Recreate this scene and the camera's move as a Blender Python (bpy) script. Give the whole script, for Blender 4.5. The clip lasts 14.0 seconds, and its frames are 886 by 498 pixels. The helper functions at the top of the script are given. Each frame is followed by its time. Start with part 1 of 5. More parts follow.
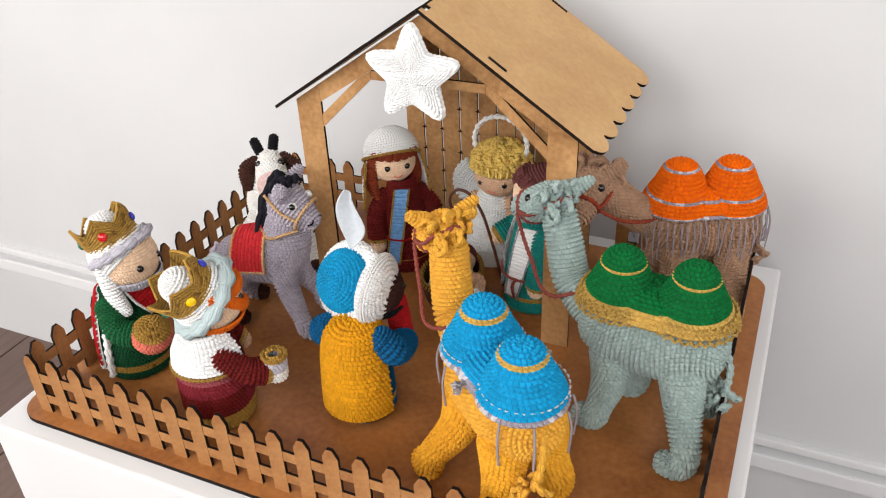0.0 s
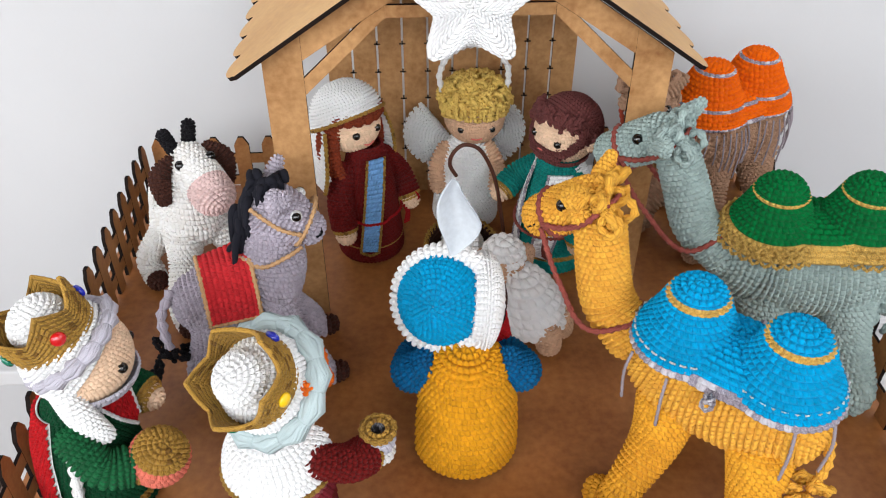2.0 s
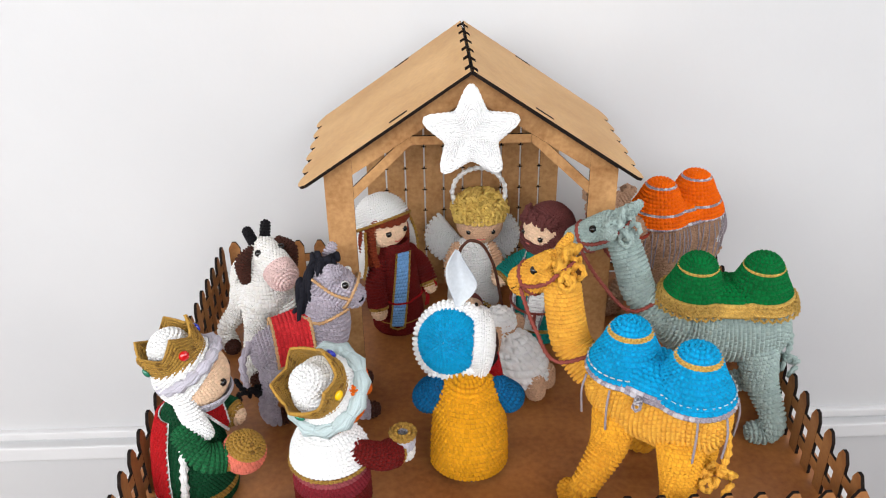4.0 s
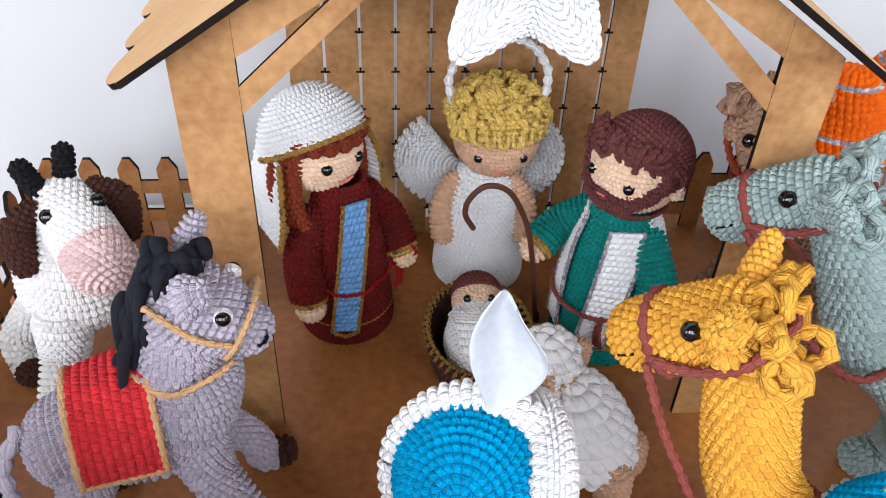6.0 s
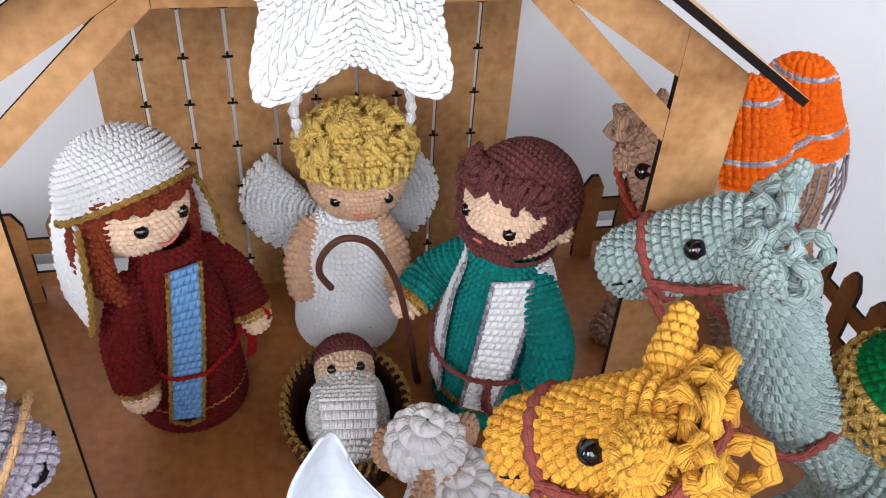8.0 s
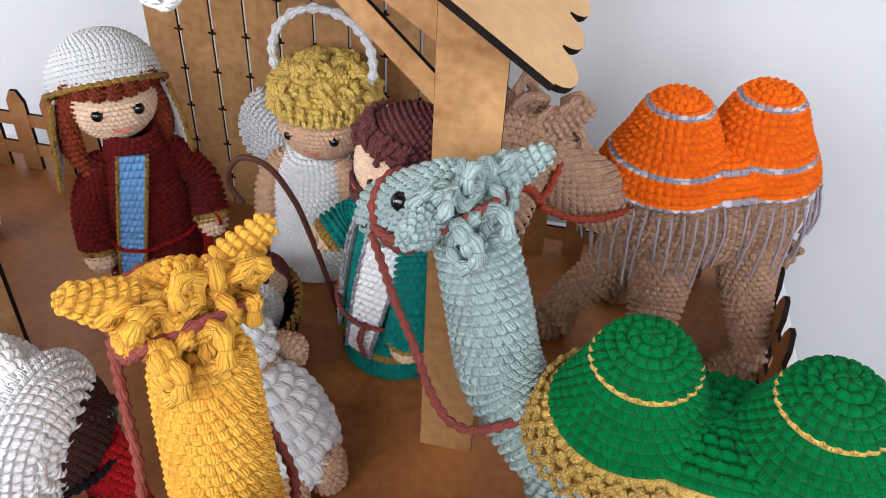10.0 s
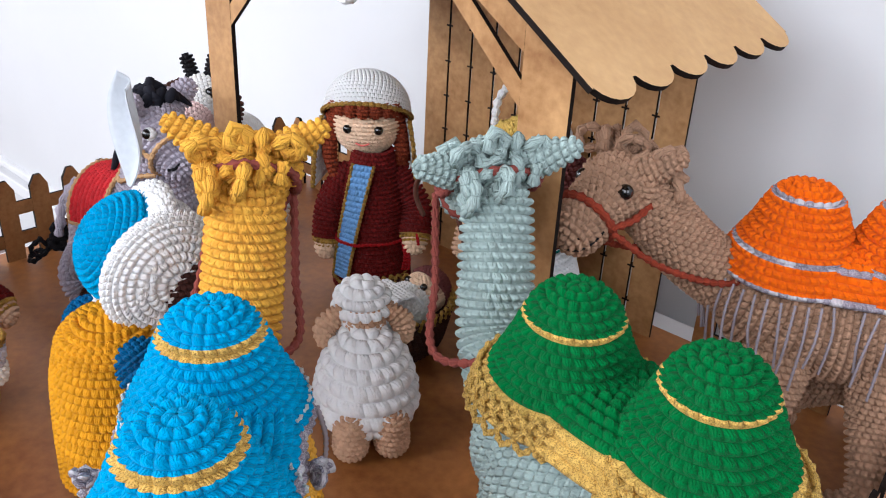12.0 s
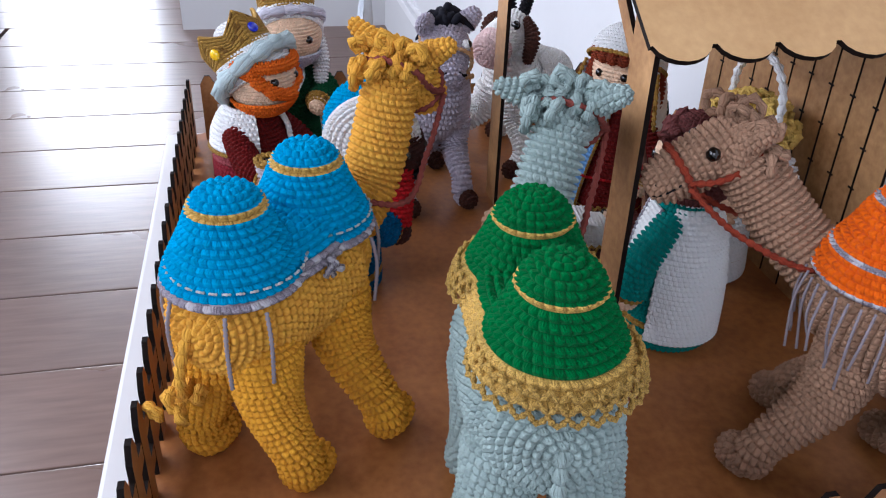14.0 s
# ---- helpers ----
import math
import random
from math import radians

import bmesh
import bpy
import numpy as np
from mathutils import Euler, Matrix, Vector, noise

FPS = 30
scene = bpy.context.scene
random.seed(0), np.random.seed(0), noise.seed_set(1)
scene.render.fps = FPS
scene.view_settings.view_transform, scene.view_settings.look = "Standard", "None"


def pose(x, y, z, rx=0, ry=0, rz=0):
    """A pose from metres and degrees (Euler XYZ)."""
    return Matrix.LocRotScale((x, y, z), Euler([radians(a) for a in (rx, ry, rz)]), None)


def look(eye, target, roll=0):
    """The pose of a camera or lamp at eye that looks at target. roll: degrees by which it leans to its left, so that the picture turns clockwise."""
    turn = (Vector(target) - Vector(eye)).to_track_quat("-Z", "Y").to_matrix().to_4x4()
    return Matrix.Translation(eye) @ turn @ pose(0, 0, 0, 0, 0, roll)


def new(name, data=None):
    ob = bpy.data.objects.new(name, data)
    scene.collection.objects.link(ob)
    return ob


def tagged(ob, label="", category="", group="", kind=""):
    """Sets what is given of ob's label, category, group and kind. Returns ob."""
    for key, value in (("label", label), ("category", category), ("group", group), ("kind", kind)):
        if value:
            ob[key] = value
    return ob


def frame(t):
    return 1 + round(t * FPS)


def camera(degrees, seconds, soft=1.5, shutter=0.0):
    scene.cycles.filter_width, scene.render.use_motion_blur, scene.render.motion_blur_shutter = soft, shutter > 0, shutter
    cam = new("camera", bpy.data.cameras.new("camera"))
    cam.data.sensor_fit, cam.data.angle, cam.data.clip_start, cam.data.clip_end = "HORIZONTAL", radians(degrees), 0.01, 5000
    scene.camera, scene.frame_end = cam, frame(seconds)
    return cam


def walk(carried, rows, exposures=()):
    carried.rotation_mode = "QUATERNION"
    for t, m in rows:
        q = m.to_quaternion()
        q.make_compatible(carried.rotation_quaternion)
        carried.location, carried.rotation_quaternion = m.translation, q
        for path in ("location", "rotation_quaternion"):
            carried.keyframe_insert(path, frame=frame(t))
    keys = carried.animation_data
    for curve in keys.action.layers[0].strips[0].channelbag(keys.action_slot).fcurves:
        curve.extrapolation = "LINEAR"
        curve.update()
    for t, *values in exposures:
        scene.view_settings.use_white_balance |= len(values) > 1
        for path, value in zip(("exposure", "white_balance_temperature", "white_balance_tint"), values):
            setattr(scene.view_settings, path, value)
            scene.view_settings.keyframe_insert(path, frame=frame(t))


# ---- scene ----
cam = camera(56.6, 14.0, soft=1.1)
PATH = [
    (0, (0.399, -0.836, 0.692), (-0.313, 0.703, -0.368), -2.5),
    (0.5, (0.171, -0.751, 0.663), (-0.336, 0.742, -0.568), -3.4),
    (1, (0.049, -0.732, 0.662), (-0.193, 0.777, -0.628), -1.1),
    (1.5, (-0.048, -0.708, 0.614), (-0.044, 0.847, -0.643), -0.1),
    (2, (-0.062, -0.684, 0.622), (0.025, 0.887, -0.613), 0.1),
    (2.5, (-0.068, -0.732, 0.648), (0.033, 1.001, -0.343), 0.1),
    (2.7, (-0.067, -0.776, 0.654), (0.022, 0.96, -0.335), -0.2),
    (4.8, (-0.053, -0.981, 0.723), (-0.052, 0.793, -0.2), 0.0),
    (5, (-0.066, -0.835, 0.678), (-0.072, 0.935, -0.253), 0.3),
    (5.5, (-0.114, -0.525, 0.577), (-0.027, 1.136, -0.534), 1.7),
    (6, (-0.074, -0.407, 0.5), (0.073, 1.142, -0.756), 2.4),
    (6.5, (-0.054, -0.361, 0.471), (0.102, 1.186, -0.788), 2.0),
    (7, (-0.057, -0.342, 0.469), (0.104, 1.21, -0.783), 1.8),
    (7.5, (-0.053, -0.326, 0.463), (0.111, 1.244, -0.765), 1.2),
    (8, (-0.033, -0.314, 0.465), (0.348, 1.218, -0.764), 4.0),
    (8.5, (-0.005, -0.33, 0.48), (0.538, 1.117, -0.789), 4.8),
    (8.7, (0.011, -0.338, 0.482), (0.575, 1.085, -0.804), 4.7),
    (10.8, (0.358, -0.418, 0.429), (-0.458, 1.098, -0.590), 3.5),
    (11, (0.381, -0.445, 0.392), (-0.491, 1.112, -0.511), 3.9),
    (11.5, (0.412, -0.448, 0.398), (-0.592, 1.029, -0.502), 1.6),
    (12, (0.440, -0.393, 0.410), (-0.745, 0.956, -0.474), 3.0),
    (12.2, (0.483, -0.312, 0.399), (-0.944, 0.772, -0.488), 1.3),
    (12.5, (0.569, -0.259, 0.421), (-1.035, 0.467, -0.529), -0.9),
    (13, (0.663, -0.234, 0.437), (-1.033, 0.193, -0.534), -0.7),
    (13.2, (0.681, -0.225, 0.439), (-1.018, 0.187, -0.538), 0.5),
    (13.5, (0.698, -0.213, 0.442), (-0.997, 0.174, -0.545), 1.6),
    (14, (0.669, -0.248, 0.44), (-1.011, 0.141, -0.573), 2.2),
]
walk(cam, [(t, look(eye, target, roll)) for t, eye, target, roll in PATH],
     [(0, -0.28, 6900, 10), (2.5, -0.32, 6450, 9), (5, -0.24, 6750, 11), (5.5, -0.22, 6750, 12), (6, -0.08, 6150, 12), (8.5, -0.08, 6200, 12), (11, -0.08, 6200, 11), (12.5, -0.06, 5950, 13), (13, -0.38, 5750, 15), (14, -0.36, 5750, 14)])
# ---------------------------------------------------------------- world and light
world = bpy.data.worlds.new("daylight")
scene.world = world
world.use_nodes = True
wn = world.node_tree.nodes
sky = wn.new("ShaderNodeTexSky")
sky.sky_type, sky.sun_disc = "NISHITA", False
sky.sun_elevation, sky.sun_rotation = radians(40), radians(150)
wn["Background"].inputs["Strength"].default_value = 0.12
world.node_tree.links.new(sky.outputs[0], wn["Background"].inputs[0])


def window_light(name, place, target, w, h, watts, colour):
    lamp = bpy.data.lights.new(name, "AREA")
    lamp.shape, lamp.size, lamp.size_y, lamp.energy, lamp.color = "RECTANGLE", w, h, watts, colour
    ob = new(name, lamp)
    ob.matrix_world = look(place, target)
    return ob


for wx, watts in ((-2.6, 105), (-0.8, 58), (1.0, 58)):
    window_light("daylight_front_window", (wx, -2.58, 1.6), (wx * 0.6, 0, 0.4), 1.4, 1.7, watts, (0.97, 0.985, 1.0))
# added fill lamp that brightens the right of the back wall, no window known
window_light("right_fill_light", (2.58, -1.0, 1.5), (0, -0.2, 0.3), 1.4, 1.7, 32, (0.97, 0.985, 1.0))
window_light("daylight_left_door", (-5.9, -1.55, 0.55), (0, -1.3, 0.4), 1.0, 2.2, 110, (0.95, 0.98, 1.0))


# ---------------------------------------------------------------- materials
def shader(name, rough=0.8, spec=0.3, metal=0.0):
    m = bpy.data.materials.new(name)
    m.use_nodes = True
    b = m.node_tree.nodes["Principled BSDF"]
    b.inputs["Roughness"].default_value = rough
    b.inputs["Specular IOR Level"].default_value = spec
    b.inputs["Metallic"].default_value = metal
    return m, m.node_tree.nodes, m.node_tree.links, b


def rgb(c):
    """sRGB 0-255 to linear."""
    return tuple((v / 12.92 if (v := k / 255) <= 0.04045 else ((v + 0.055) / 1.055) ** 2.4) for k in c) + (1.0,)


def math_node(n, l, op, a, b=None):
    k = n.new("ShaderNodeMath")
    k.operation = op
    for i, v in enumerate((a, b)):
        if v is None:
            continue
        if isinstance(v, (int, float)):
            k.inputs[i].default_value = v
        else:
            l.new(v, k.inputs[i])
    return k.outputs[0]


def mix_colour(n, l, fac, a, b):
    k = n.new("ShaderNodeMix")
    k.data_type = "RGBA"
    if isinstance(fac, (int, float)):
        k.inputs[0].default_value = fac
    else:
        l.new(fac, k.inputs[0])
    for i, v in ((6, a), (7, b)):
        if isinstance(v, tuple):
            k.inputs[i].default_value = v
        else:
            l.new(v, k.inputs[i])
    return k.outputs[2]


def yarn(name, colour, second=None, depth=0.0026, fleck=0.0, rough=0.95, sheen=0.03, glitter=0.0, low=0.74):
    """Crochet: the stitch pattern follows the mesh's stitch coordinates, one unit a stitch and a row."""
    m, n, l, b = shader(name, rough, 0.06)
    uv = n.new("ShaderNodeUVMap")
    sep = n.new("ShaderNodeSeparateXYZ")
    l.new(uv.outputs[0], sep.inputs[0])
    fv = math_node(n, l, "FRACT", sep.outputs[1])
    tilt = math_node(n, l, "MULTIPLY", math_node(n, l, "SUBTRACT", fv, 0.5), 0.22)
    d = math_node(n, l, "SUBTRACT", math_node(n, l, "FRACT", math_node(n, l, "ADD", sep.outputs[0], tilt)), 0.5)
    across = math_node(n, l, "POWER", math_node(n, l, "ABSOLUTE", math_node(n, l, "COSINE", math_node(n, l, "MULTIPLY", d, math.pi))), 0.5)
    along = math_node(n, l, "POWER", math_node(n, l, "ABSOLUTE", math_node(n, l, "SINE", math_node(n, l, "MULTIPLY", fv, math.pi))), 0.45)
    # the two legs of a stitch meet in a V
    fork = math_node(n, l, "ABSOLUTE", math_node(n, l, "SUBTRACT", math_node(n, l, "ABSOLUTE", d), math_node(n, l, "MULTIPLY", fv, 0.16)))
    crease = math_node(n, l, "MULTIPLY", math_node(n, l, "MAXIMUM", math_node(n, l, "SUBTRACT", 1.0, math_node(n, l, "MULTIPLY", fork, 9.0)), 0.0), 0.20)
    h = math_node(n, l, "MULTIPLY", along, math_node(n, l, "SUBTRACT", math_node(n, l, "ADD", math_node(n, l, "MULTIPLY", across, 0.75), 0.25), crease))
    # twisted plies along each leg of the stitch
    ply = math_node(n, l, "SINE", math_node(n, l, "ADD", math_node(n, l, "MULTIPLY", d, 22.0), math_node(n, l, "MULTIPLY", fv, 9.0)))
    obj = n.new("ShaderNodeTexCoord")
    fuzz = n.new("ShaderNodeTexNoise")
    fuzz.inputs["Scale"].default_value, fuzz.inputs["Detail"].default_value = 1400, 3
    l.new(obj.outputs["Object"], fuzz.inputs["Vector"])
    soft = n.new("ShaderNodeTexNoise")
    soft.inputs["Scale"].default_value, soft.inputs["Detail"].default_value = 70, 3
    l.new(obj.outputs["Object"], soft.inputs["Vector"])
    total = math_node(n, l, "ADD", h, math_node(n, l, "MULTIPLY", ply, 0.035))
    total = math_node(n, l, "ADD", total, math_node(n, l, "MULTIPLY", fuzz.outputs["Fac"], 0.38))
    bump = n.new("ShaderNodeBump")
    bump.inputs["Strength"].default_value, bump.inputs["Distance"].default_value = 1.0, depth
    l.new(total, bump.inputs["Height"])
    l.new(bump.outputs[0], b.inputs["Normal"])
    # each stitch takes the dye a little differently
    cell = n.new("ShaderNodeCombineXYZ")
    l.new(math_node(n, l, "FLOOR", sep.outputs[0]), cell.inputs[0])
    l.new(math_node(n, l, "FLOOR", sep.outputs[1]), cell.inputs[1])
    wn_ = n.new("ShaderNodeTexWhiteNoise")
    wn_.noise_dimensions = "2D"
    l.new(cell.outputs[0], wn_.inputs["Vector"])
    c = rgb(colour)
    dark, light = tuple(v * low for v in c[:3]) + (1,), tuple(min(v * 1.18, 0.95) for v in c[:3]) + (1,)
    var = math_node(n, l, "ADD", math_node(n, l, "MULTIPLY", wn_.outputs["Value"], 0.45), math_node(n, l, "MULTIPLY", soft.outputs["Fac"], 0.55))
    col = mix_colour(n, l, var, dark, light)
    if second:
        pick = math_node(n, l, "GREATER_THAN", wn_.outputs["Value"], 1.0 - fleck)
        speck = math_node(n, l, "GREATER_THAN", fuzz.outputs["Fac"], 0.55)
        col = mix_colour(n, l, math_node(n, l, "MAXIMUM", pick, math_node(n, l, "MULTIPLY", speck, 0.6)), col, rgb(second))
    l.new(col, b.inputs["Base Color"])
    b.inputs["Sheen Weight"].default_value = sheen
    b.inputs["Sheen Roughness"].default_value = 0.5
    if glitter:
        b.inputs["Metallic"].default_value = glitter
        b.inputs["Roughness"].default_value = 0.5
    return m


def fibreboard(name, a, b_, rough, scale, spec=0.3):
    m, n, l, b = shader(name, rough, spec)
    co = n.new("ShaderNodeTexCoord")
    big, fine, dust = (n.new("ShaderNodeTexNoise") for _ in range(3))
    for k, s, det in ((big, scale, 5), (fine, scale * 14, 6), (dust, 900, 2)):
        k.inputs["Scale"].default_value, k.inputs["Detail"].default_value = s, det
        l.new(co.outputs["Object"], k.inputs["Vector"])
    big.inputs["Distortion"].default_value = 0.6
    ramp = n.new("ShaderNodeValToRGB")
    ramp.color_ramp.elements[0].position, ramp.color_ramp.elements[1].position = 0.32, 0.68
    ramp.color_ramp.elements[0].color, ramp.color_ramp.elements[1].color = rgb(a), rgb(b_)
    f = math_node(n, l, "ADD", math_node(n, l, "MULTIPLY", big.outputs["Fac"], 0.62), math_node(n, l, "MULTIPLY", fine.outputs["Fac"], 0.38))
    l.new(f, ramp.inputs[0])
    l.new(ramp.outputs[0], b.inputs["Base Color"])
    bump = n.new("ShaderNodeBump")
    bump.inputs["Strength"].default_value, bump.inputs["Distance"].default_value = 0.25, 0.0004
    l.new(dust.outputs["Fac"], bump.inputs["Height"])
    l.new(bump.outputs[0], b.inputs["Normal"])
    r = math_node(n, l, "ADD", math_node(n, l, "MULTIPLY", fine.outputs["Fac"], 0.25), rough - 0.12)
    l.new(r, b.inputs["Roughness"])
    return m


def painted(name, a, b_, rough, scale, lump=0.002, strength=0.3):
    m, n, l, b = shader(name, rough, 0.25)
    co = n.new("ShaderNodeTexCoord")
    big, fine = n.new("ShaderNodeTexNoise"), n.new("ShaderNodeTexNoise")
    for k, s in ((big, scale), (fine, scale * 18)):
        k.inputs["Scale"].default_value, k.inputs["Detail"].default_value = s, 6
        l.new(co.outputs["Object"], k.inputs["Vector"])
    l.new(mix_colour(n, l, big.outputs["Fac"], rgb(a), rgb(b_)), b.inputs["Base Color"])
    bump = n.new("ShaderNodeBump")
    bump.inputs["Strength"].default_value, bump.inputs["Distance"].default_value = strength, lump
    l.new(math_node(n, l, "ADD", math_node(n, l, "MULTIPLY", fine.outputs["Fac"], 0.3), big.outputs["Fac"]), bump.inputs["Height"])
    l.new(bump.outputs[0], b.inputs["Normal"])
    return m


def plain(name, c, rough=0.5, spec=0.5, metal=0.0):
    m, n, l, b = shader(name, rough, spec, metal)
    co, k = n.new("ShaderNodeTexCoord"), n.new("ShaderNodeTexNoise")
    k.inputs["Scale"].default_value, k.inputs["Detail"].default_value = 220, 3
    l.new(co.outputs["Object"], k.inputs["Vector"])
    c = rgb(c)
    l.new(mix_colour(n, l, k.outputs["Fac"], tuple(v * 0.85 for v in c[:3]) + (1,), tuple(min(1, v * 1.12) for v in c[:3]) + (1,)), b.inputs["Base Color"])
    return m


def planks_material():
    m, n, l, b = shader("old_floorboards", 0.3, 0.5)
    co = n.new("ShaderNodeTexCoord")
    mp = n.new("ShaderNodeMapping")
    mp.inputs["Scale"].default_value = (9.0, 0.9, 1.0)
    l.new(co.outputs["Object"], mp.inputs[0])
    grain, stain = n.new("ShaderNodeTexNoise"), n.new("ShaderNodeTexNoise")
    grain.inputs["Scale"].default_value, grain.inputs["Detail"].default_value = 7, 7
    stain.inputs["Scale"].default_value, stain.inputs["Detail"].default_value = 1.6, 4
    l.new(mp.outputs[0], grain.inputs["Vector"])
    l.new(co.outputs["Object"], stain.inputs["Vector"])
    info = n.new("ShaderNodeObjectInfo")
    f = math_node(n, l, "ADD", math_node(n, l, "MULTIPLY", grain.outputs["Fac"], 0.7), math_node(n, l, "MULTIPLY", info.outputs["Random"], 0.3))
    l.new(mix_colour(n, l, f, rgb((74, 56, 50)), rgb((134, 110, 100))), b.inputs["Base Color"])
    l.new(math_node(n, l, "ADD", math_node(n, l, "MULTIPLY", stain.outputs["Fac"], 0.3), 0.16), b.inputs["Roughness"])
    bump = n.new("ShaderNodeBump")
    bump.inputs["Strength"].default_value, bump.inputs["Distance"].default_value = 0.2, 0.002
    l.new(grain.outputs["Fac"], bump.inputs["Height"])
    l.new(bump.outputs[0], b.inputs["Normal"])
    return m


CEILING = fibreboard("dark_timber_ceiling", (70, 52, 42), (104, 80, 64), 0.7, 3)
WALL = painted("whitewashed_plaster", (194, 194, 196), (208, 208, 209), 0.85, 2.2, 0.004, 0.35)
PLINTH = painted("white_plinth_paint", (210, 210, 212), (222, 222, 223), 0.55, 3.0, 0.001, 0.2)
FLOOR = planks_material()
BOARD = fibreboard("varnished_fibreboard", (122, 70, 34), (176, 116, 64), 0.42, 9, 0.4)
FACADE = fibreboard("brown_fibreboard", (128, 86, 48), (190, 146, 98), 0.55, 11)
ROOF = fibreboard("pale_fibreboard", (182, 140, 92), (208, 168, 118), 0.6, 10)
FENCE = fibreboard("fence_fibreboard", (132, 84, 46), (178, 128, 80), 0.55, 18)
BURNT = fibreboard("laser_burnt_edge", (12, 8, 7), (30, 19, 14), 0.8, 60, 0.15)
BEAD = plain("black_bead", (10, 9, 9), 0.06, 0.7)

Y_CAMEL = yarn("mustard_yarn", (255, 176, 68))
Y_LEG = yarn("deep_mustard_yarn", (246, 168, 50))
BLUE = yarn("turquoise_yarn", (0, 158, 212))
SAGE = yarn("sage_grey_yarn", (166, 184, 180))
GREEN = yarn("emerald_yarn", (0, 108, 52))
TAUPE = yarn("taupe_yarn", (178, 140, 114))
ORANGE = yarn("orange_yarn", (255, 104, 6))
LILAC_EDGE = yarn("lilac_grey_yarn", (150, 140, 152), (206, 200, 206), fleck=0.25)
GOLD = yarn("gold_lurex_yarn", (214, 174, 92), (120, 88, 46), depth=0.0018, fleck=0.0, glitter=0.25)
OLD_GOLD = yarn("old_gold_yarn", (184, 142, 66), (126, 90, 40), fleck=0.06, glitter=0.15)
GREY_CORD = plain("grey_cord", (142, 132, 138), 0.85, 0.2)
REIN = yarn("rust_cord", (140, 72, 64), depth=0.0011)
REIN_RED = yarn("russet_cord", (142, 58, 40), depth=0.0011)
TAN_CORD = yarn("tan_cord", (202, 160, 116), depth=0.0011)
WHITE = yarn("white_yarn", (254, 253, 253), low=0.97)
CREAM = yarn("cream_yarn", (250, 244, 236), low=0.86)
PINK = yarn("pale_pink_yarn", (240, 204, 200))
LILAC = yarn("lilac_yarn", (186, 177, 190))
RED = yarn("red_yarn", (216, 50, 56))
DARK_RED = yarn("scarlet_yarn", (186, 26, 32))
BROWN = yarn("dark_brown_yarn", (74, 44, 36))
BLACK = yarn("black_yarn", (26, 24, 28))
HAIR_BLACK = plain("black_mohair", (24, 24, 32), 0.9, 0.2)
MAROON = yarn("maroon_yarn", (108, 25, 23))
WINE = yarn("wine_yarn", (136, 40, 50))
ROSE = yarn("dusty_rose_yarn", (158, 78, 84))
SKY = yarn("sky_blue_yarn", (118, 168, 222))
SKIN = yarn("flesh_yarn", (232, 198, 168), depth=0.0011)
TAN_SKIN = yarn("tan_flesh_yarn", (206, 166, 136), depth=0.0011)
DARK_SKIN = yarn("dark_brown_flesh_yarn", (64, 38, 34), depth=0.0011)
AUBURN = yarn("auburn_yarn", (138, 58, 34))
CHESTNUT = yarn("chestnut_yarn", (112, 62, 60))
BLOND = yarn("blond_yarn", (255, 202, 108))
TEAL = yarn("teal_yarn", (20, 132, 124))
DEEP_GREEN = yarn("bottle_green_yarn", (18, 72, 44))
COAT_GREEN = yarn("grass_green_yarn", (28, 98, 58))
GINGER = yarn("ginger_yarn", (255, 112, 28))
GREY_BLUE = yarn("grey_blue_yarn", (182, 198, 200))
SILVER = yarn("silver_grey_yarn", (196, 192, 204))
OCHRE = yarn("ochre_yarn", (226, 156, 30))
PETROL = yarn("petrol_blue_yarn", (8, 92, 142))
CORAL = yarn("coral_yarn", (232, 124, 104))
WOOL = yarn("white_chenille", (250, 250, 251), depth=0.0020, low=0.93)
FEATHER = plain("white_feather", (188, 193, 199), 0.7, 0.2)
GEM_RED, GEM_BLUE = plain("red_gem", (190, 16, 20), 0.1, 0.8), plain("blue_gem", (24, 40, 170), 0.1, 0.8)
GEM_YELLOW, GEM_GREEN = plain("yellow_gem", (250, 196, 16), 0.1, 0.8), plain("green_gem", (14, 110, 84), 0.1, 0.8)
MOUTH = plain("pink_thread", (214, 110, 100), 0.8, 0.2)
CROOK_BROWN = plain("brown_leather_cord", (78, 44, 32), 0.6, 0.3)


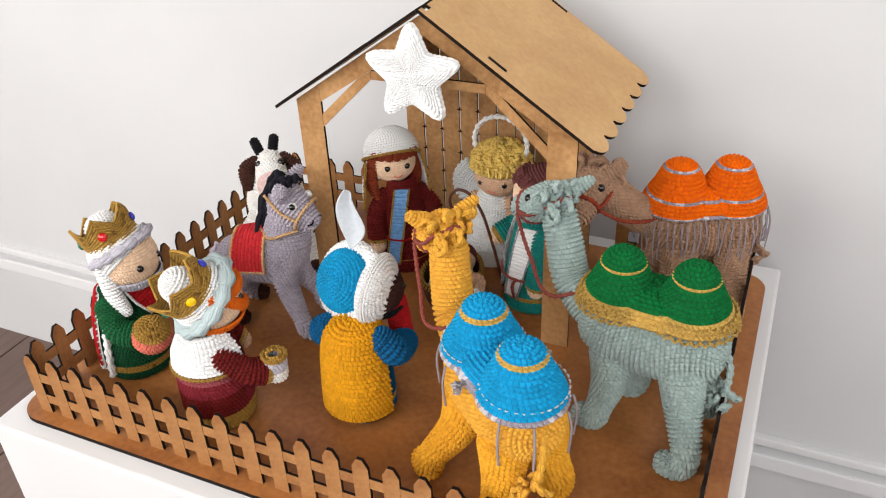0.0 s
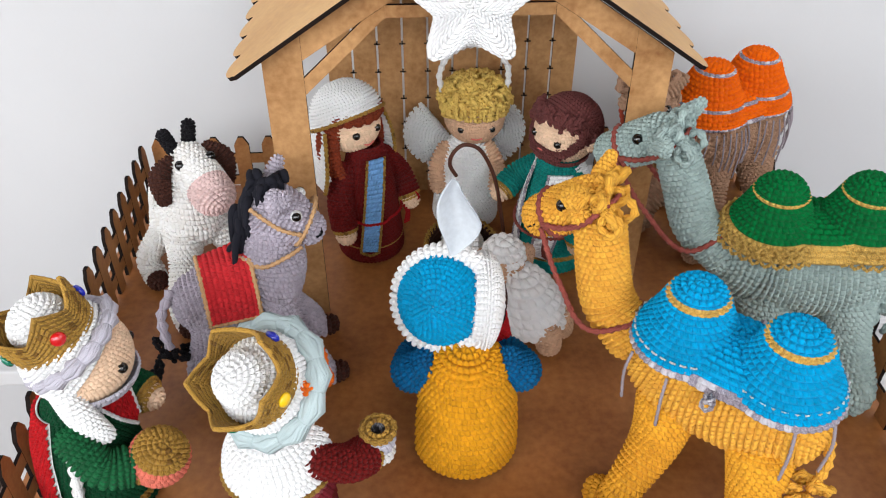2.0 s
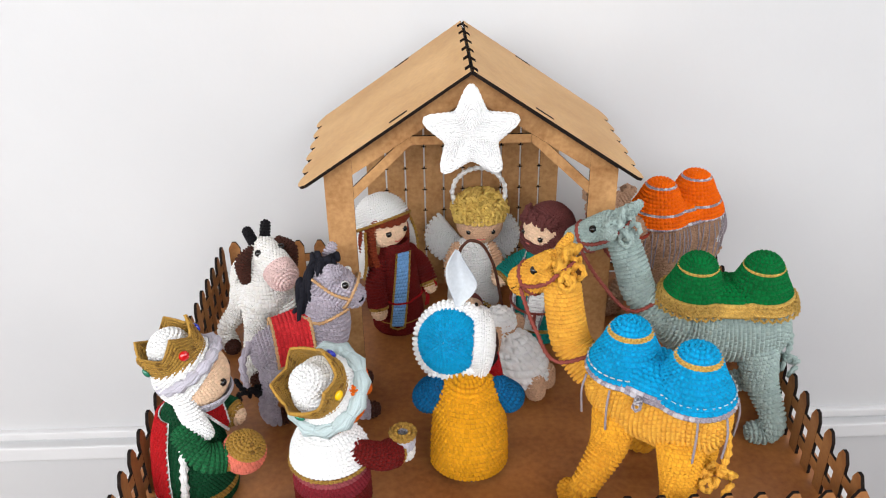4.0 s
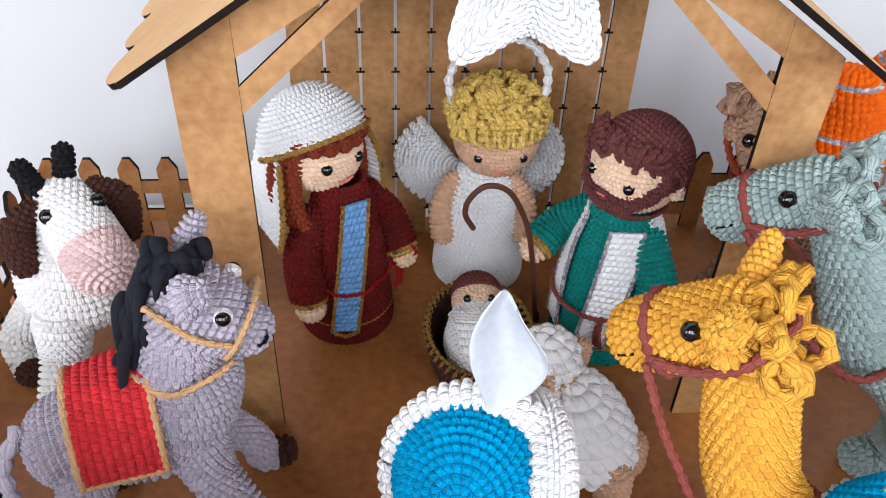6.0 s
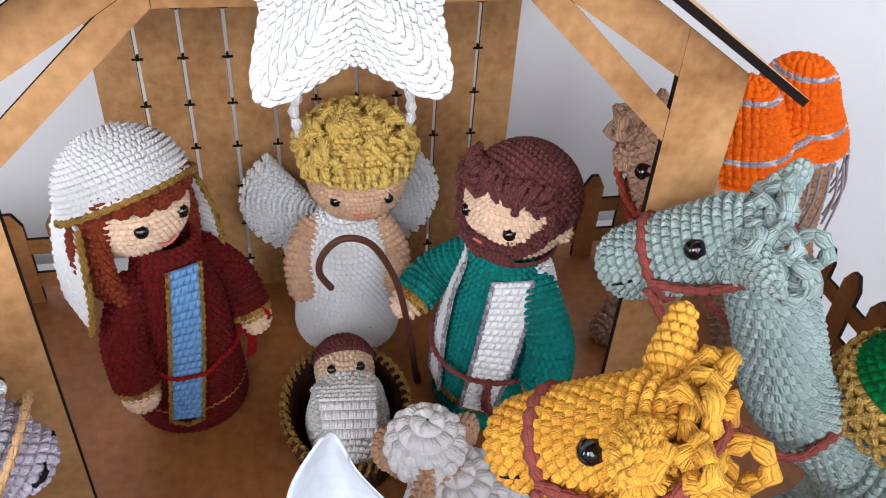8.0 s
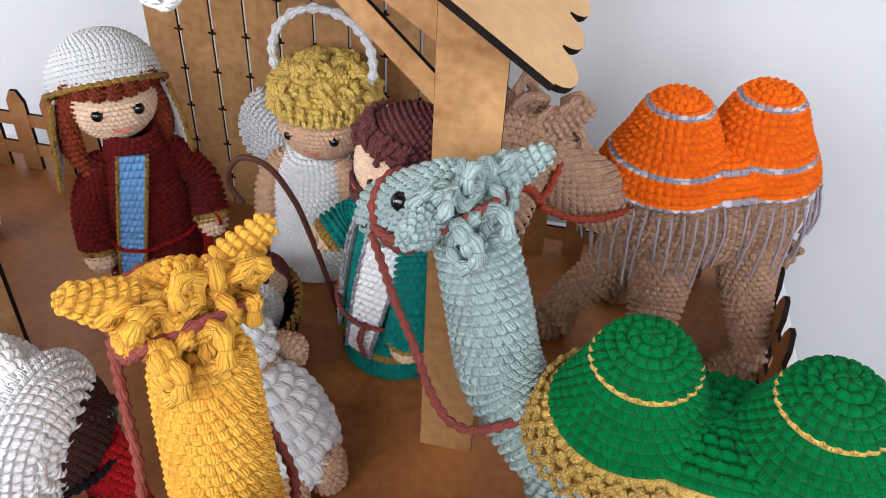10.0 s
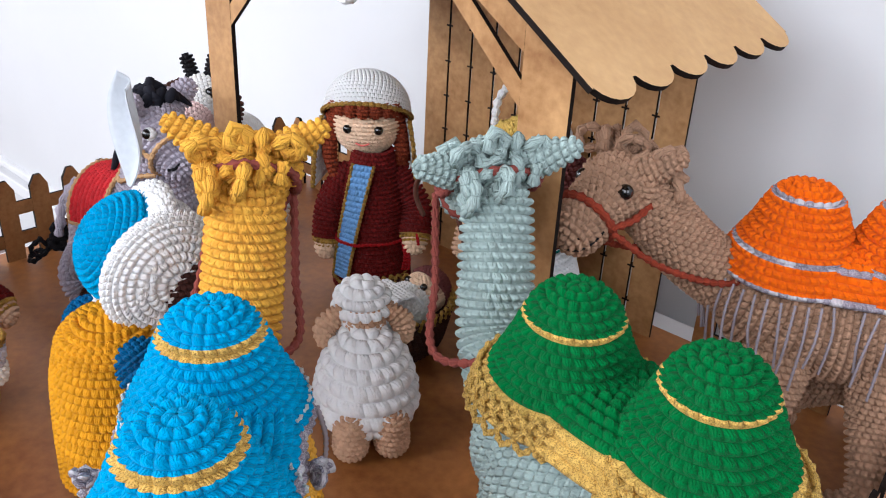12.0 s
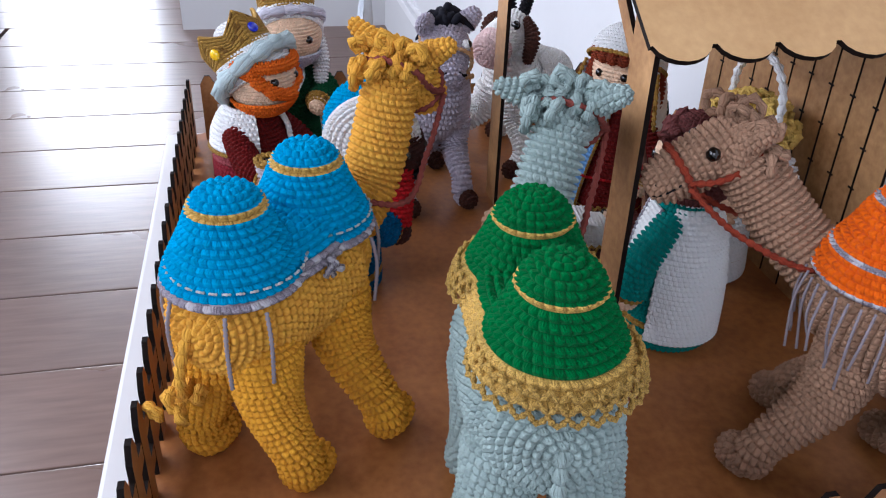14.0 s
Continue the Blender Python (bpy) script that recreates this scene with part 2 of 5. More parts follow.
# ---------------------------------------------------------------- mesh builders
class Knit:
    """Collects stitched surfaces, in world metres, into one mesh with stitch coordinates and materials."""

    def __init__(self, x=0.0, y=0.0, turn=0.0):
        self.o, self.t = np.array((x, y)), radians(turn)
        self.v, self.f, self.uv, self.m, self.mats, self.n = [], [], [], [], [], 0

    def slot(self, mat):
        if mat not in self.mats:
            self.mats.append(mat)
        return self.mats.index(mat)

    def add(self, verts, faces, uvs, mats):
        self.v.append(verts), self.f.append(faces + self.n), self.uv.append(uvs), self.m.append(mats)
        self.n += len(verts)

    def surface(self, p, stitches, rows, mat, depth=0.0008, closed=True, outward=None, skew=0.5, thick=0.0, fade=True):
        """p: rows x columns x 3. mat: one material, or a function of (row share, turn share) giving a list of materials and their numbers."""
        nv, nu = p.shape[:2]
        cols = nu if closed else nu - 1
        uu = np.arange(nu) / cols
        vv = np.arange(nv) / (nv - 1)
        du = np.roll(p, -1, 1) - np.roll(p, 1, 1) if closed else np.gradient(p, axis=1)
        dv = np.gradient(p, axis=0)
        nor = np.cross(du, dv)
        length = np.linalg.norm(nor, axis=2, keepdims=True)
        nor = nor / np.maximum(length, 1e-12)
        middle = p.mean(axis=(0, 1)) if outward is None else np.asarray(outward)
        sign = np.sum(nor * (p - (p.mean(axis=1, keepdims=True) if outward is None else middle)))
        flip = sign < 0
        if flip:
            nor = -nor
        # every row holds as many stitches as its length takes, each row half a stitch on from the last
        lengths = np.linalg.norm(np.diff(np.concatenate([p, p[:, :1]], 1) if closed else p, axis=1), axis=2).sum(1)
        gauge = lengths.max() / stitches / 1.15
        row_of = np.minimum((vv * rows + 1e-6).astype(int), int(rows) - 1)
        middle_row = np.minimum(((row_of + 0.5) / rows * (nv - 1)).astype(int), nv - 1)
        count = np.maximum(4, np.round(lengths[middle_row] / gauge))
        su = uu[None, :] * count[:, None] + skew * row_of[:, None]
        sv = np.repeat(vv[:, None] * rows, nu, 1)
        fv = sv % 1
        lean = np.abs(np.sin(np.pi * (su + 0.22 * (fv - 0.5)))) ** 0.55
        hgt = (0.26 + 0.74 * lean) * np.abs(np.sin(np.pi * fv)) ** 0.5 * 1.3 - 0.55
        if fade:
            span = np.linalg.norm(du, axis=2)
            hgt = hgt * np.clip(span / (span.max() * 0.25 + 1e-9), 0, 1)
        q = p + nor * (hgt * depth)[..., None]
        i = np.arange(nv - 1)[:, None] * nu + np.arange(cols)[None, :]
        j = np.arange(nv - 1)[:, None] * nu + (np.arange(cols)[None, :] + 1) % nu
        quad = np.stack([i, j, j + nu, i + nu], -1).reshape(-1, 4)
        a, step = su[:-1, :cols], np.repeat(count[:-1, None] / cols, cols, 1)
        u4 = np.stack([a, a + step, a + step, a], -1)
        w0, w1 = sv[:-1, :cols], sv[1:, :cols]
        v4 = np.stack([w0, w0, w1, w1], -1)
        uv = np.stack([u4, v4], -1).reshape(-1, 4, 2)
        if callable(mat):
            vc = np.repeat(((vv[:-1] + vv[1:]) / 2)[:, None], cols, 1)
            uc = np.repeat(((np.arange(cols) + 0.5) / cols)[None, :], nv - 1, 0)
            some, which = mat(vc, uc)
            slots = np.array([self.slot(m) for m in some])
            ids = slots[np.broadcast_to(which, vc.shape).astype(int)].reshape(-1)
        else:
            ids = np.full(len(quad), self.slot(mat))
        if flip:
            quad, uv = quad[:, ::-1], uv[:, ::-1]
        self.add(q.reshape(-1, 3), quad, uv, ids)
        if thick:
            inner = (p - nor * thick).reshape(-1, 3)
            self.add(inner, quad[:, ::-1].copy(), uv[:, ::-1].copy(), ids)
            base0, base1 = self.n - 2 * len(inner), self.n - len(inner)
            edge = [np.arange(cols), (nv - 1) * nu + np.arange(cols)]
            rims = []
            for e in edge:
                k = (e // nu) * nu + (e % nu + 1) % nu
                rims.append(np.stack([e + base0, k + base0, k + base1, e + base1], -1))
            if not closed:
                for c in (0, nu - 1):
                    e = np.arange(nv - 1) * nu + c
                    rims.append(np.stack([e + base0, e + nu + base0, e + nu + base1, e + base1], -1))
            r = np.concatenate(rims)
            self.v.append(np.zeros((0, 3))), self.f.append(r)
            self.uv.append(np.zeros((len(r), 4, 2))), self.m.append(np.full(len(r), ids[0]))
        return self

    def sweep(self, pts, radii, mat, sw=0.005, sh=0.0045, depth=None, caps=(0.9, 0.9), up=(0, 0, 1), ku=4, kv=4, flat=1.0, closed=False, skew=0.5, smooth=True):
        """A tube along pts with a radius at each; caps: how round its ends are, 0 for flat."""
        c, r = np.array(pts, float), np.array(radii, float) * np.ones(len(pts))
        k = 14
        if smooth and len(c) > 2:
            cc, rr = [], []
            for s in range(len(c) - 1):
                p0, p1, p2, p3 = (np.r_[c[q], r[q]] for q in (max(s - 1, 0), s, s + 1, min(s + 2, len(c) - 1)))
                for t in np.arange(k) / k:
                    g = 0.5 * (2 * p1 + (p2 - p0) * t + (2 * p0 - 5 * p1 + 4 * p2 - p3) * t**2 + (3 * p1 - p0 - 3 * p2 + p3) * t**3)
                    cc.append(g[:3]), rr.append(max(g[3], 1e-4))
            cc.append(c[-1]), rr.append(r[-1])
            c, r = np.array(cc), np.array(rr)
        t0, t1 = c[1] - c[0], c[-1] - c[-2]
        t0, t1 = t0 / np.linalg.norm(t0), t1 / np.linalg.norm(t1)
        phi = np.linspace(0.02, np.pi / 2, 10)[:-1]
        if caps[0] is not None:
            s = [(c[0] - t0 * r[0] * caps[0] * np.cos(f), r[0] * np.sin(f)) for f in phi]
            c, r = np.vstack([[x[0] for x in s], c]), np.r_[[x[1] for x in s], r]
        if caps[1] is not None:
            s = [(c[-1] + t1 * r[-1] * caps[1] * np.cos(f), r[-1] * np.sin(f)) for f in phi[::-1]]
            c, r = np.vstack([c, [x[0] for x in s]]), np.r_[r, [x[1] for x in s]]
        arc = np.r_[0, np.cumsum(np.sqrt((np.diff(c, axis=0) ** 2).sum(1) + np.diff(r) ** 2))]
        rows = max(3, int(round(arc[-1] / sh)))
        n = rows * kv + 1
        at = np.linspace(0, arc[-1], n)
        c = np.stack([np.interp(at, arc, c[:, a]) for a in range(3)], 1)
        r = np.interp(at, arc, r)
        tan = np.gradient(c, axis=0)
        tan /= np.maximum(np.linalg.norm(tan, axis=1, keepdims=True), 1e-12)
        a = np.zeros_like(c)
        first = np.array(up, float)
        if abs(first @ tan[0]) > 0.95:
            first = np.array((1.0, 0.0, 0.0)) if abs(tan[0][0]) < 0.8 else np.array((0.0, 1.0, 0.0))
        x = first - tan[0] * (first @ tan[0])
        for q in range(n):
            x = x - tan[q] * (x @ tan[q])
            x = x / np.linalg.norm(x)
            a[q] = x
        b = np.cross(tan, a)
        stitches = max(4, int(round(2 * np.pi * r.max() * (1 + flat) / 2 / sw)))
        nu = stitches * ku
        th = np.arange(nu) / nu * 2 * np.pi
        p = c[:, None, :] + r[:, None, None] * (np.cos(th)[None, :, None] * a[:, None, :] + flat * np.sin(th)[None, :, None] * b[:, None, :])
        return self.surface(p, stitches, rows, mat, sh * 0.58 if depth is None else depth, skew=skew)

    def ball(self, centre, radii, mat, axis=(0, 0, 1), sw=0.005, sh=0.0045, up=(1, 0, 0), lo=0.0, hi=1.0, depth=None, ku=4, kv=3, thick=0.0, turn=(0, 1)):
        """An ellipsoid; radii: along a (up), b, and the axis. lo, hi: the share from its far pole to its near one; turn: the share of the way round."""
        z = np.array(axis, float)
        z /= np.linalg.norm(z)
        x = np.array(up, float) - z * (np.array(up, float) @ z)
        if np.linalg.norm(x) < 0.05:
            x = np.cross(z, (0.3, 0.9, 0.2))
        x /= np.linalg.norm(x)
        y = np.cross(z, x)
        ra, rb, rc = radii
        rows = max(3, int(round(np.pi * (hi - lo) * (max(ra, rb) + rc) / 2 / sh)))
        whole = turn == (0, 1)
        stitches = max(4, int(round((turn[1] - turn[0]) * np.pi * (ra + rb) / sw)))
        f = np.linspace(max(lo, 0.004), min(hi, 0.996), rows * kv + 1) * np.pi
        th = (turn[0] + (turn[1] - turn[0]) * (np.arange(stitches * ku) / (stitches * ku) if whole else np.linspace(0, 1, stitches * ku + 1))) * 2 * np.pi
        p = np.array(centre) + np.sin(f)[:, None, None] * (ra * np.cos(th)[None, :, None] * x + rb * np.sin(th)[None, :, None] * y) - rc * np.cos(f)[:, None, None] * z
        return self.surface(p, stitches, rows, mat, sh * 0.58 if depth is None else depth, closed=whole, outward=centre, thick=thick)

    def lathe(self, centre, profile, mat, sw=0.005, sh=0.0045, oval=(1, 1), turn=0.0, arc=(0, 360), depth=None, ku=4, kv=3, thick=0.0, wave=0.0, waves=6, lean=(0, 0)):
        """profile: (radius, height) from the foot up; arc: the degrees that it covers; lean: how far it moves over a metre of height."""
        pr = np.array(profile, float)
        k = np.linspace(0, len(pr) - 1, (len(pr) - 1) * 10 + 1)
        pr = np.stack([np.interp(k, np.arange(len(pr)), pr[:, a]) for a in (0, 1)], 1)
        for _ in range(6):
            pr[1:-1] = (pr[:-2] + 2 * pr[1:-1] + pr[2:]) / 4
        s = np.r_[0, np.cumsum(np.sqrt((np.diff(pr, axis=0) ** 2).sum(1)))]
        rows = max(2, int(round(s[-1] / sh)))
        at = np.linspace(0, s[-1], rows * kv + 1)
        r, z = np.interp(at, s, pr[:, 0]), np.interp(at, s, pr[:, 1])
        whole = arc[1] - arc[0] >= 360
        stitches = max(4, int(round(radians(arc[1] - arc[0]) * r.max() * (oval[0] + oval[1]) / 2 / sw)))
        th = np.radians(arc[0] + (arc[1] - arc[0]) * (np.arange(stitches * ku) / (stitches * ku) if whole else np.linspace(0, 1, stitches * ku + 1)))
        rr = r[:, None] * (1 + wave * np.sin(waves * th)[None, :] * np.linspace(1, 0, len(r))[:, None])
        x, y = rr * np.cos(th) * oval[0], rr * np.sin(th) * oval[1]
        ct, st = math.cos(radians(turn)), math.sin(radians(turn))
        p = np.stack([centre[0] + x * ct - y * st + lean[0] * z[:, None], centre[1] + x * st + y * ct + lean[1] * z[:, None], centre[2] + np.repeat(z[:, None], len(th), 1)], -1)
        mid = (centre[0] + lean[0] * z.mean(), centre[1] + lean[1] * z.mean(), centre[2] + float(z.mean()))
        return self.surface(p, stitches, rows, mat, sh * 0.58 if depth is None else depth, closed=whole, outward=None if whole else mid, thick=thick)

    def cord(self, pts, r, mat, closed=False):
        """A thin cord or chain of stitches."""
        return self.sweep(pts, r, mat, sw=r * 3.2, sh=r * 2.6, ku=2, kv=2, depth=r * 0.42, caps=(0.8, 0.8), skew=0.5)

    def bead(self, c, r, mat):
        return self.ball(c, (r, r, r), mat, sw=r, sh=r, depth=0, ku=3, kv=4)

    def loops(self, c, n, size, r, mat, seed, up=(0, 0, 1), spread=1.0):
        """A tuft of yarn loops."""
        g = np.random.RandomState(seed)
        for _ in range(n):
            out = np.array(up, float) * g.uniform(0.3, 1) + g.normal(0, 0.75, 3)
            out /= np.linalg.norm(out)
            side = np.cross(out, g.normal(0, 1, 3))
            side /= np.linalg.norm(side)
            s = size * g.uniform(0.7, 1.25)
            o = np.array(c) + g.normal(0, 0.35, 3) * size * spread
            self.cord([o, o + out * s * 0.55 + side * s * 0.42, o + out * s, o + out * s * 0.55 - side * s * 0.42, o + out * 0.05 * s], r, mat)
        return self

    def object(self, name, parent=None, smooth=True, kind=""):
        me = bpy.data.meshes.new(name)
        v, f = np.concatenate(self.v), np.concatenate(self.f)
        inv = np.eye(4) if parent is None else np.array(world_of(parent).inverted())
        v = v @ inv[:3, :3].T + inv[:3, 3]
        me.vertices.add(len(v)), me.loops.add(len(f) * 4), me.polygons.add(len(f))
        me.vertices.foreach_set("co", v.astype(np.float32).ravel())
        me.loops.foreach_set("vertex_index", f.astype(np.int32).ravel())
        me.polygons.foreach_set("loop_start", np.arange(0, len(f) * 4, 4, dtype=np.int32))
        layer = me.uv_layers.new(name="stitches")
        layer.data.foreach_set("uv", np.concatenate(self.uv).astype(np.float32).ravel())
        for m in self.mats:
            me.materials.append(m)
        me.polygons.foreach_set("material_index", np.concatenate(self.m).astype(np.int32))
        me.polygons.foreach_set("use_smooth", np.full(len(f), smooth))
        me.update(calc_edges=True)
        ob = new(name, me)
        ob.parent = parent
        return tagged(ob, kind=kind) if kind else ob


def world_of(ob):
    return ob.matrix_basis if ob.parent is None else world_of(ob.parent) @ ob.matrix_basis


def thing(name, place, label, category, group="", turn=0.0):
    ob = new(name)
    ob.empty_display_size = 0.02
    ob.matrix_basis = pose(*place, 0, 0, turn)
    return tagged(ob, label, category, group)


def part(name, bm, mats, parent=None, label=""):
    """One bmesh, in world metres, as one mesh object under its thing."""
    me = bpy.data.meshes.new(name)
    if parent is not None:
        bm.transform(world_of(parent).inverted())
    bm.to_mesh(me)
    bm.free()
    for m in mats if isinstance(mats, (list, tuple)) else [mats]:
        me.materials.append(m)
    ob = new(name, me)
    ob.parent = parent
    return tagged(ob, label) if label else ob


def plate(outline, axis, at, thick, bm=None, edge=1):
    """A flat sheet cut to an outline. axis 'y': the outline is (x, z), and the sheet goes from at to at + thick along y; likewise x and z."""
    bm = bm or bmesh.new()
    put = {"x": lambda a, b, c: (c, a, b), "y": lambda a, b, c: (a, c, b), "z": lambda a, b, c: (a, b, c)}[axis]
    lo = [bm.verts.new(put(a, b, at)) for a, b in outline]
    hi = [bm.verts.new(put(a, b, at + thick)) for a, b in outline]
    faces = [bm.faces.new(lo), bm.faces.new(hi[::-1])]
    n = len(lo)
    sides = [bm.faces.new((lo[i], hi[i], hi[(i + 1) % n], lo[(i + 1) % n])) for i in range(n)]
    for s in sides:
        s.material_index = edge
    bmesh.ops.recalc_face_normals(bm, faces=faces + sides)
    return bm


def box(x0, x1, y0, y1, z0, z1, bevel=0.0):
    bm = bmesh.new()
    bmesh.ops.create_cube(bm, size=1, matrix=Matrix.LocRotScale(((x0 + x1) / 2, (y0 + y1) / 2, (z0 + z1) / 2), None, (x1 - x0, y1 - y0, z1 - z0)))
    if bevel:
        bmesh.ops.bevel(bm, geom=bm.edges[:], offset=bevel, segments=2, affect="EDGES", profile=0.6)
    return bm


def structure(ob, label, category):
    return tagged(ob, label, category, kind="structure")


# ---------------------------------------------------------------- room
WY, FZ, TOP = 0.36, -0.70, 2.6
structure(part("wall_back", box(-3.45, 2.6, WY, WY + 0.2, FZ, TOP), WALL), "uneven whitewashed plaster wall behind the plinth", "wall")
structure(part("wall_left", box(-3.65, -3.45, -0.62, WY + 0.2, FZ, TOP), WALL), "white plaster partition wall beside the passage", "wall")
# unseen side wall, the opening only makes room for the added fill lamp
for y0, y1, z0, z1 in ((-2.8, -1.7, FZ, TOP), (-0.3, WY + 0.2, FZ, TOP), (-1.7, -0.3, FZ, 0.65), (-1.7, -0.3, 2.35, TOP)):
    structure(part("wall_right", box(2.6, 2.8, y0, y1, z0, z1), WALL), "unseen white plaster side wall, opened for the added fill lamp", "wall")
structure(part("ceiling", box(-6.2, 2.8, -2.8, WY + 0.2, TOP, TOP + 0.1), CEILING), "dark timber ceiling of the room", "ceiling")
structure(part("wall_passage", box(-6.2, -3.65, WY, WY + 0.2, FZ, TOP), WALL), "white wall of the far passage", "wall")
for y0, y1, z0, z1 in ((-2.8, -2.05, FZ, TOP), (-1.05, WY, FZ, TOP), (-2.05, -1.05, 1.65, TOP)):
    structure(part("wall_end", box(-6.2, -6.0, y0, y1, z0, z1), WALL), "white end wall round the bright doorway", "wall")
for x0, x1, z0, z1 in ((-6.2, -3.3, FZ, TOP), (-1.9, -1.5, FZ, TOP), (-0.1, 0.3, FZ, TOP), (1.7, 2.8, FZ, TOP), (-3.3, -1.9, FZ, 0.75), (-3.3, -1.9, 2.45, TOP), (-1.5, -0.1, FZ, 0.75), (-1.5, -0.1, 2.45, TOP), (0.3, 1.7, FZ, 0.75), (0.3, 1.7, 2.45, TOP)):
    structure(part("wall_front", box(x0, x1, -2.8, -2.6, z0, z1), WALL), "white front wall between the windows", "wall")
boards_floor = structure(new("floor"), "worn dark wooden floorboards with a dull shine", "floor")
trunk_bm = box(-3.4, 2.5, WY - 0.024, WY + 0.002, -0.452, -0.418, 0.004)
structure(part("cable_trunking", trunk_bm, PLINTH), "white plastic cable trunking along the wall", "trunking")
structure(part("pipe", box(-3.4, 2.5, WY - 0.014, WY + 0.002, -0.406, -0.388, 0.004), PLINTH), "thin white painted pipe along the wall", "pipe")
plinth = part("plinth", box(-0.432, 0.43, -0.386, 0.30, FZ, -0.0062, 0.004), PLINTH)
tagged(plinth, "white painted display plinth standing before the wall", "plinth")


# ---------------------------------------------------------------- base board, fences and stable
def rounded(x0, x1, y0, y1, r, n=8):
    pts = []
    for cx, cy, a0 in ((x1 - r, y1 - r, 0), (x0 + r, y1 - r, 90), (x0 + r, y0 + r, 180), (x1 - r, y0 + r, 270)):
        pts += [(cx + r * math.cos(radians(a0 + 90 * k / n)), cy + r * math.sin(radians(a0 + 90 * k / n))) for k in range(n + 1)]
    return pts


base = part("base_board", plate(rounded(-0.414, 0.413, -0.364, 0.262, 0.035), "z", -0.006, 0.006), [BOARD, BURNT])
tagged(base, "varnished brown fibreboard base with burnt rounded edges", "board")

PICKET_H, PITCH, PW = 0.087, 0.034, 0.0185


def picket_mesh(axis):
    w = PW / 2
    out = [(-w, 0), (w, 0), (w, PICKET_H - 0.011), (w * 0.35, PICKET_H), (-w * 0.35, PICKET_H), (-w, PICKET_H - 0.011)]
    bm = plate(out, axis, -0.002, 0.004)
    me = bpy.data.meshes.new("picket")
    bm.to_mesh(me), bm.free()
    me.materials.append(FENCE), me.materials.append(BURNT)
    return me


PICKETS = {a: picket_mesh(a) for a in "xy"}


def fence(axis, at, start, end, label):
    """axis 'y': the fence stands in the plane y = at and runs along x."""
    place = (start, at, 0) if axis == "y" else (at, start, 0)
    f = thing("fence", place, label, "fence", "picket fences round the base board")
    for z0, z1 in ((0.016, 0.030), (0.049, 0.063)):
        part("rail", plate([(start - 0.006, z0), (end + 0.006, z0), (end + 0.006, z1), (start - 0.006, z1)], axis, at - 0.0016, 0.0032), [FENCE, BURNT], f)
    n = int(round((end - start) / PITCH))
    for k in range(n + 1):
        s = (end - start) * k / n
        p = new("picket", PICKETS[axis])
        p.parent = f
        p.location = (s, 0, 0) if axis == "y" else (0, s, 0)
    return f


fence("y", -0.345, -0.376, 0.38, "low fibreboard picket fence along the long front edge")
fence("x", -0.391, -0.322, 0.222, "low brown fibreboard picket fence beside the toy cow")
fence("x", 0.389, -0.322, 0.222, "low brown fibreboard picket fence beside the toy camels")
fence("y", 0.241, -0.374, -0.2, "short fibreboard picket fence between stable and corner, behind the toy cow")
fence("y", 0.241, 0.2, 0.378, "short fibreboard picket fence between stable and corner, behind the brown camel")

stable = thing("stable", (0, 0, 0), "open fibreboard toy stable with a pitched scalloped roof and burnt edges", "stable")
for s in (-1, 1):
    flip = lambda pts: [(s * x, z) for x, z in pts]
    part("post", plate(flip([(-0.186, 0), (-0.15, 0), (-0.15, 0.326), (-0.186, 0.3016)]), "y", 0, 0.004), [FACADE, BURNT], stable)
    part("rafter", plate(flip([(-0.1498, 0.302), (0, 0.3998), (0, 0.4275), (-0.1498, 0.3262)]), "y", 0, 0.004), [FACADE, BURNT], stable)
    part("brace", plate(flip([(-0.1498, 0.268), (-0.1498, 0.285), (-0.0945, 0.3378), (-0.0745, 0.3508), (-0.0745, 0.3402)]), "y", 0.0002, 0.0038), [FACADE, BURNT], stable)
part("tie_beam", plate([(-0.0742, 0.340), (0.0742, 0.340), (0.0742, 0.3512), (-0.0742, 0.3512)], "y", 0.0001, 0.0038), [FACADE, BURNT], stable)

# back wall: boards with narrow slits between them
slits = [-0.15 + 0.03 * k for k in range(11)]
rung = bmesh.new()
for k in range(10):
    x0, x1 = slits[k] + 0.0013 * (k > 0), slits[k + 1] - 0.0013 * (k < 9)
    roof_z = lambda x: 0.428 - 0.676 * abs(x)
    top = [(x1, roof_z(x1)), (x0, roof_z(x0))]
    part("wall_board", plate([(x0, 0), (x1, 0)] + top, "y", 0.238, 0.003), [FACADE, BURNT], stable)
    if k:
        for z in np.arange(0.03, roof_z(slits[k]) - 0.01, 0.036):
            bmesh.ops.create_cube(rung, size=1, matrix=Matrix.LocRotScale((slits[k], 0.2372, float(z)), None, (0.0075, 0.0006, 0.0016)))
            bmesh.ops.create_cube(rung, size=1, matrix=Matrix.LocRotScale((slits[k], 0.2400, float(z)), None, (0.0018, 0.003, 0.004)))
tagged(part("slit_bridge", rung, BURNT, stable, "small burnt bridges across the slits"), kind="stuff")

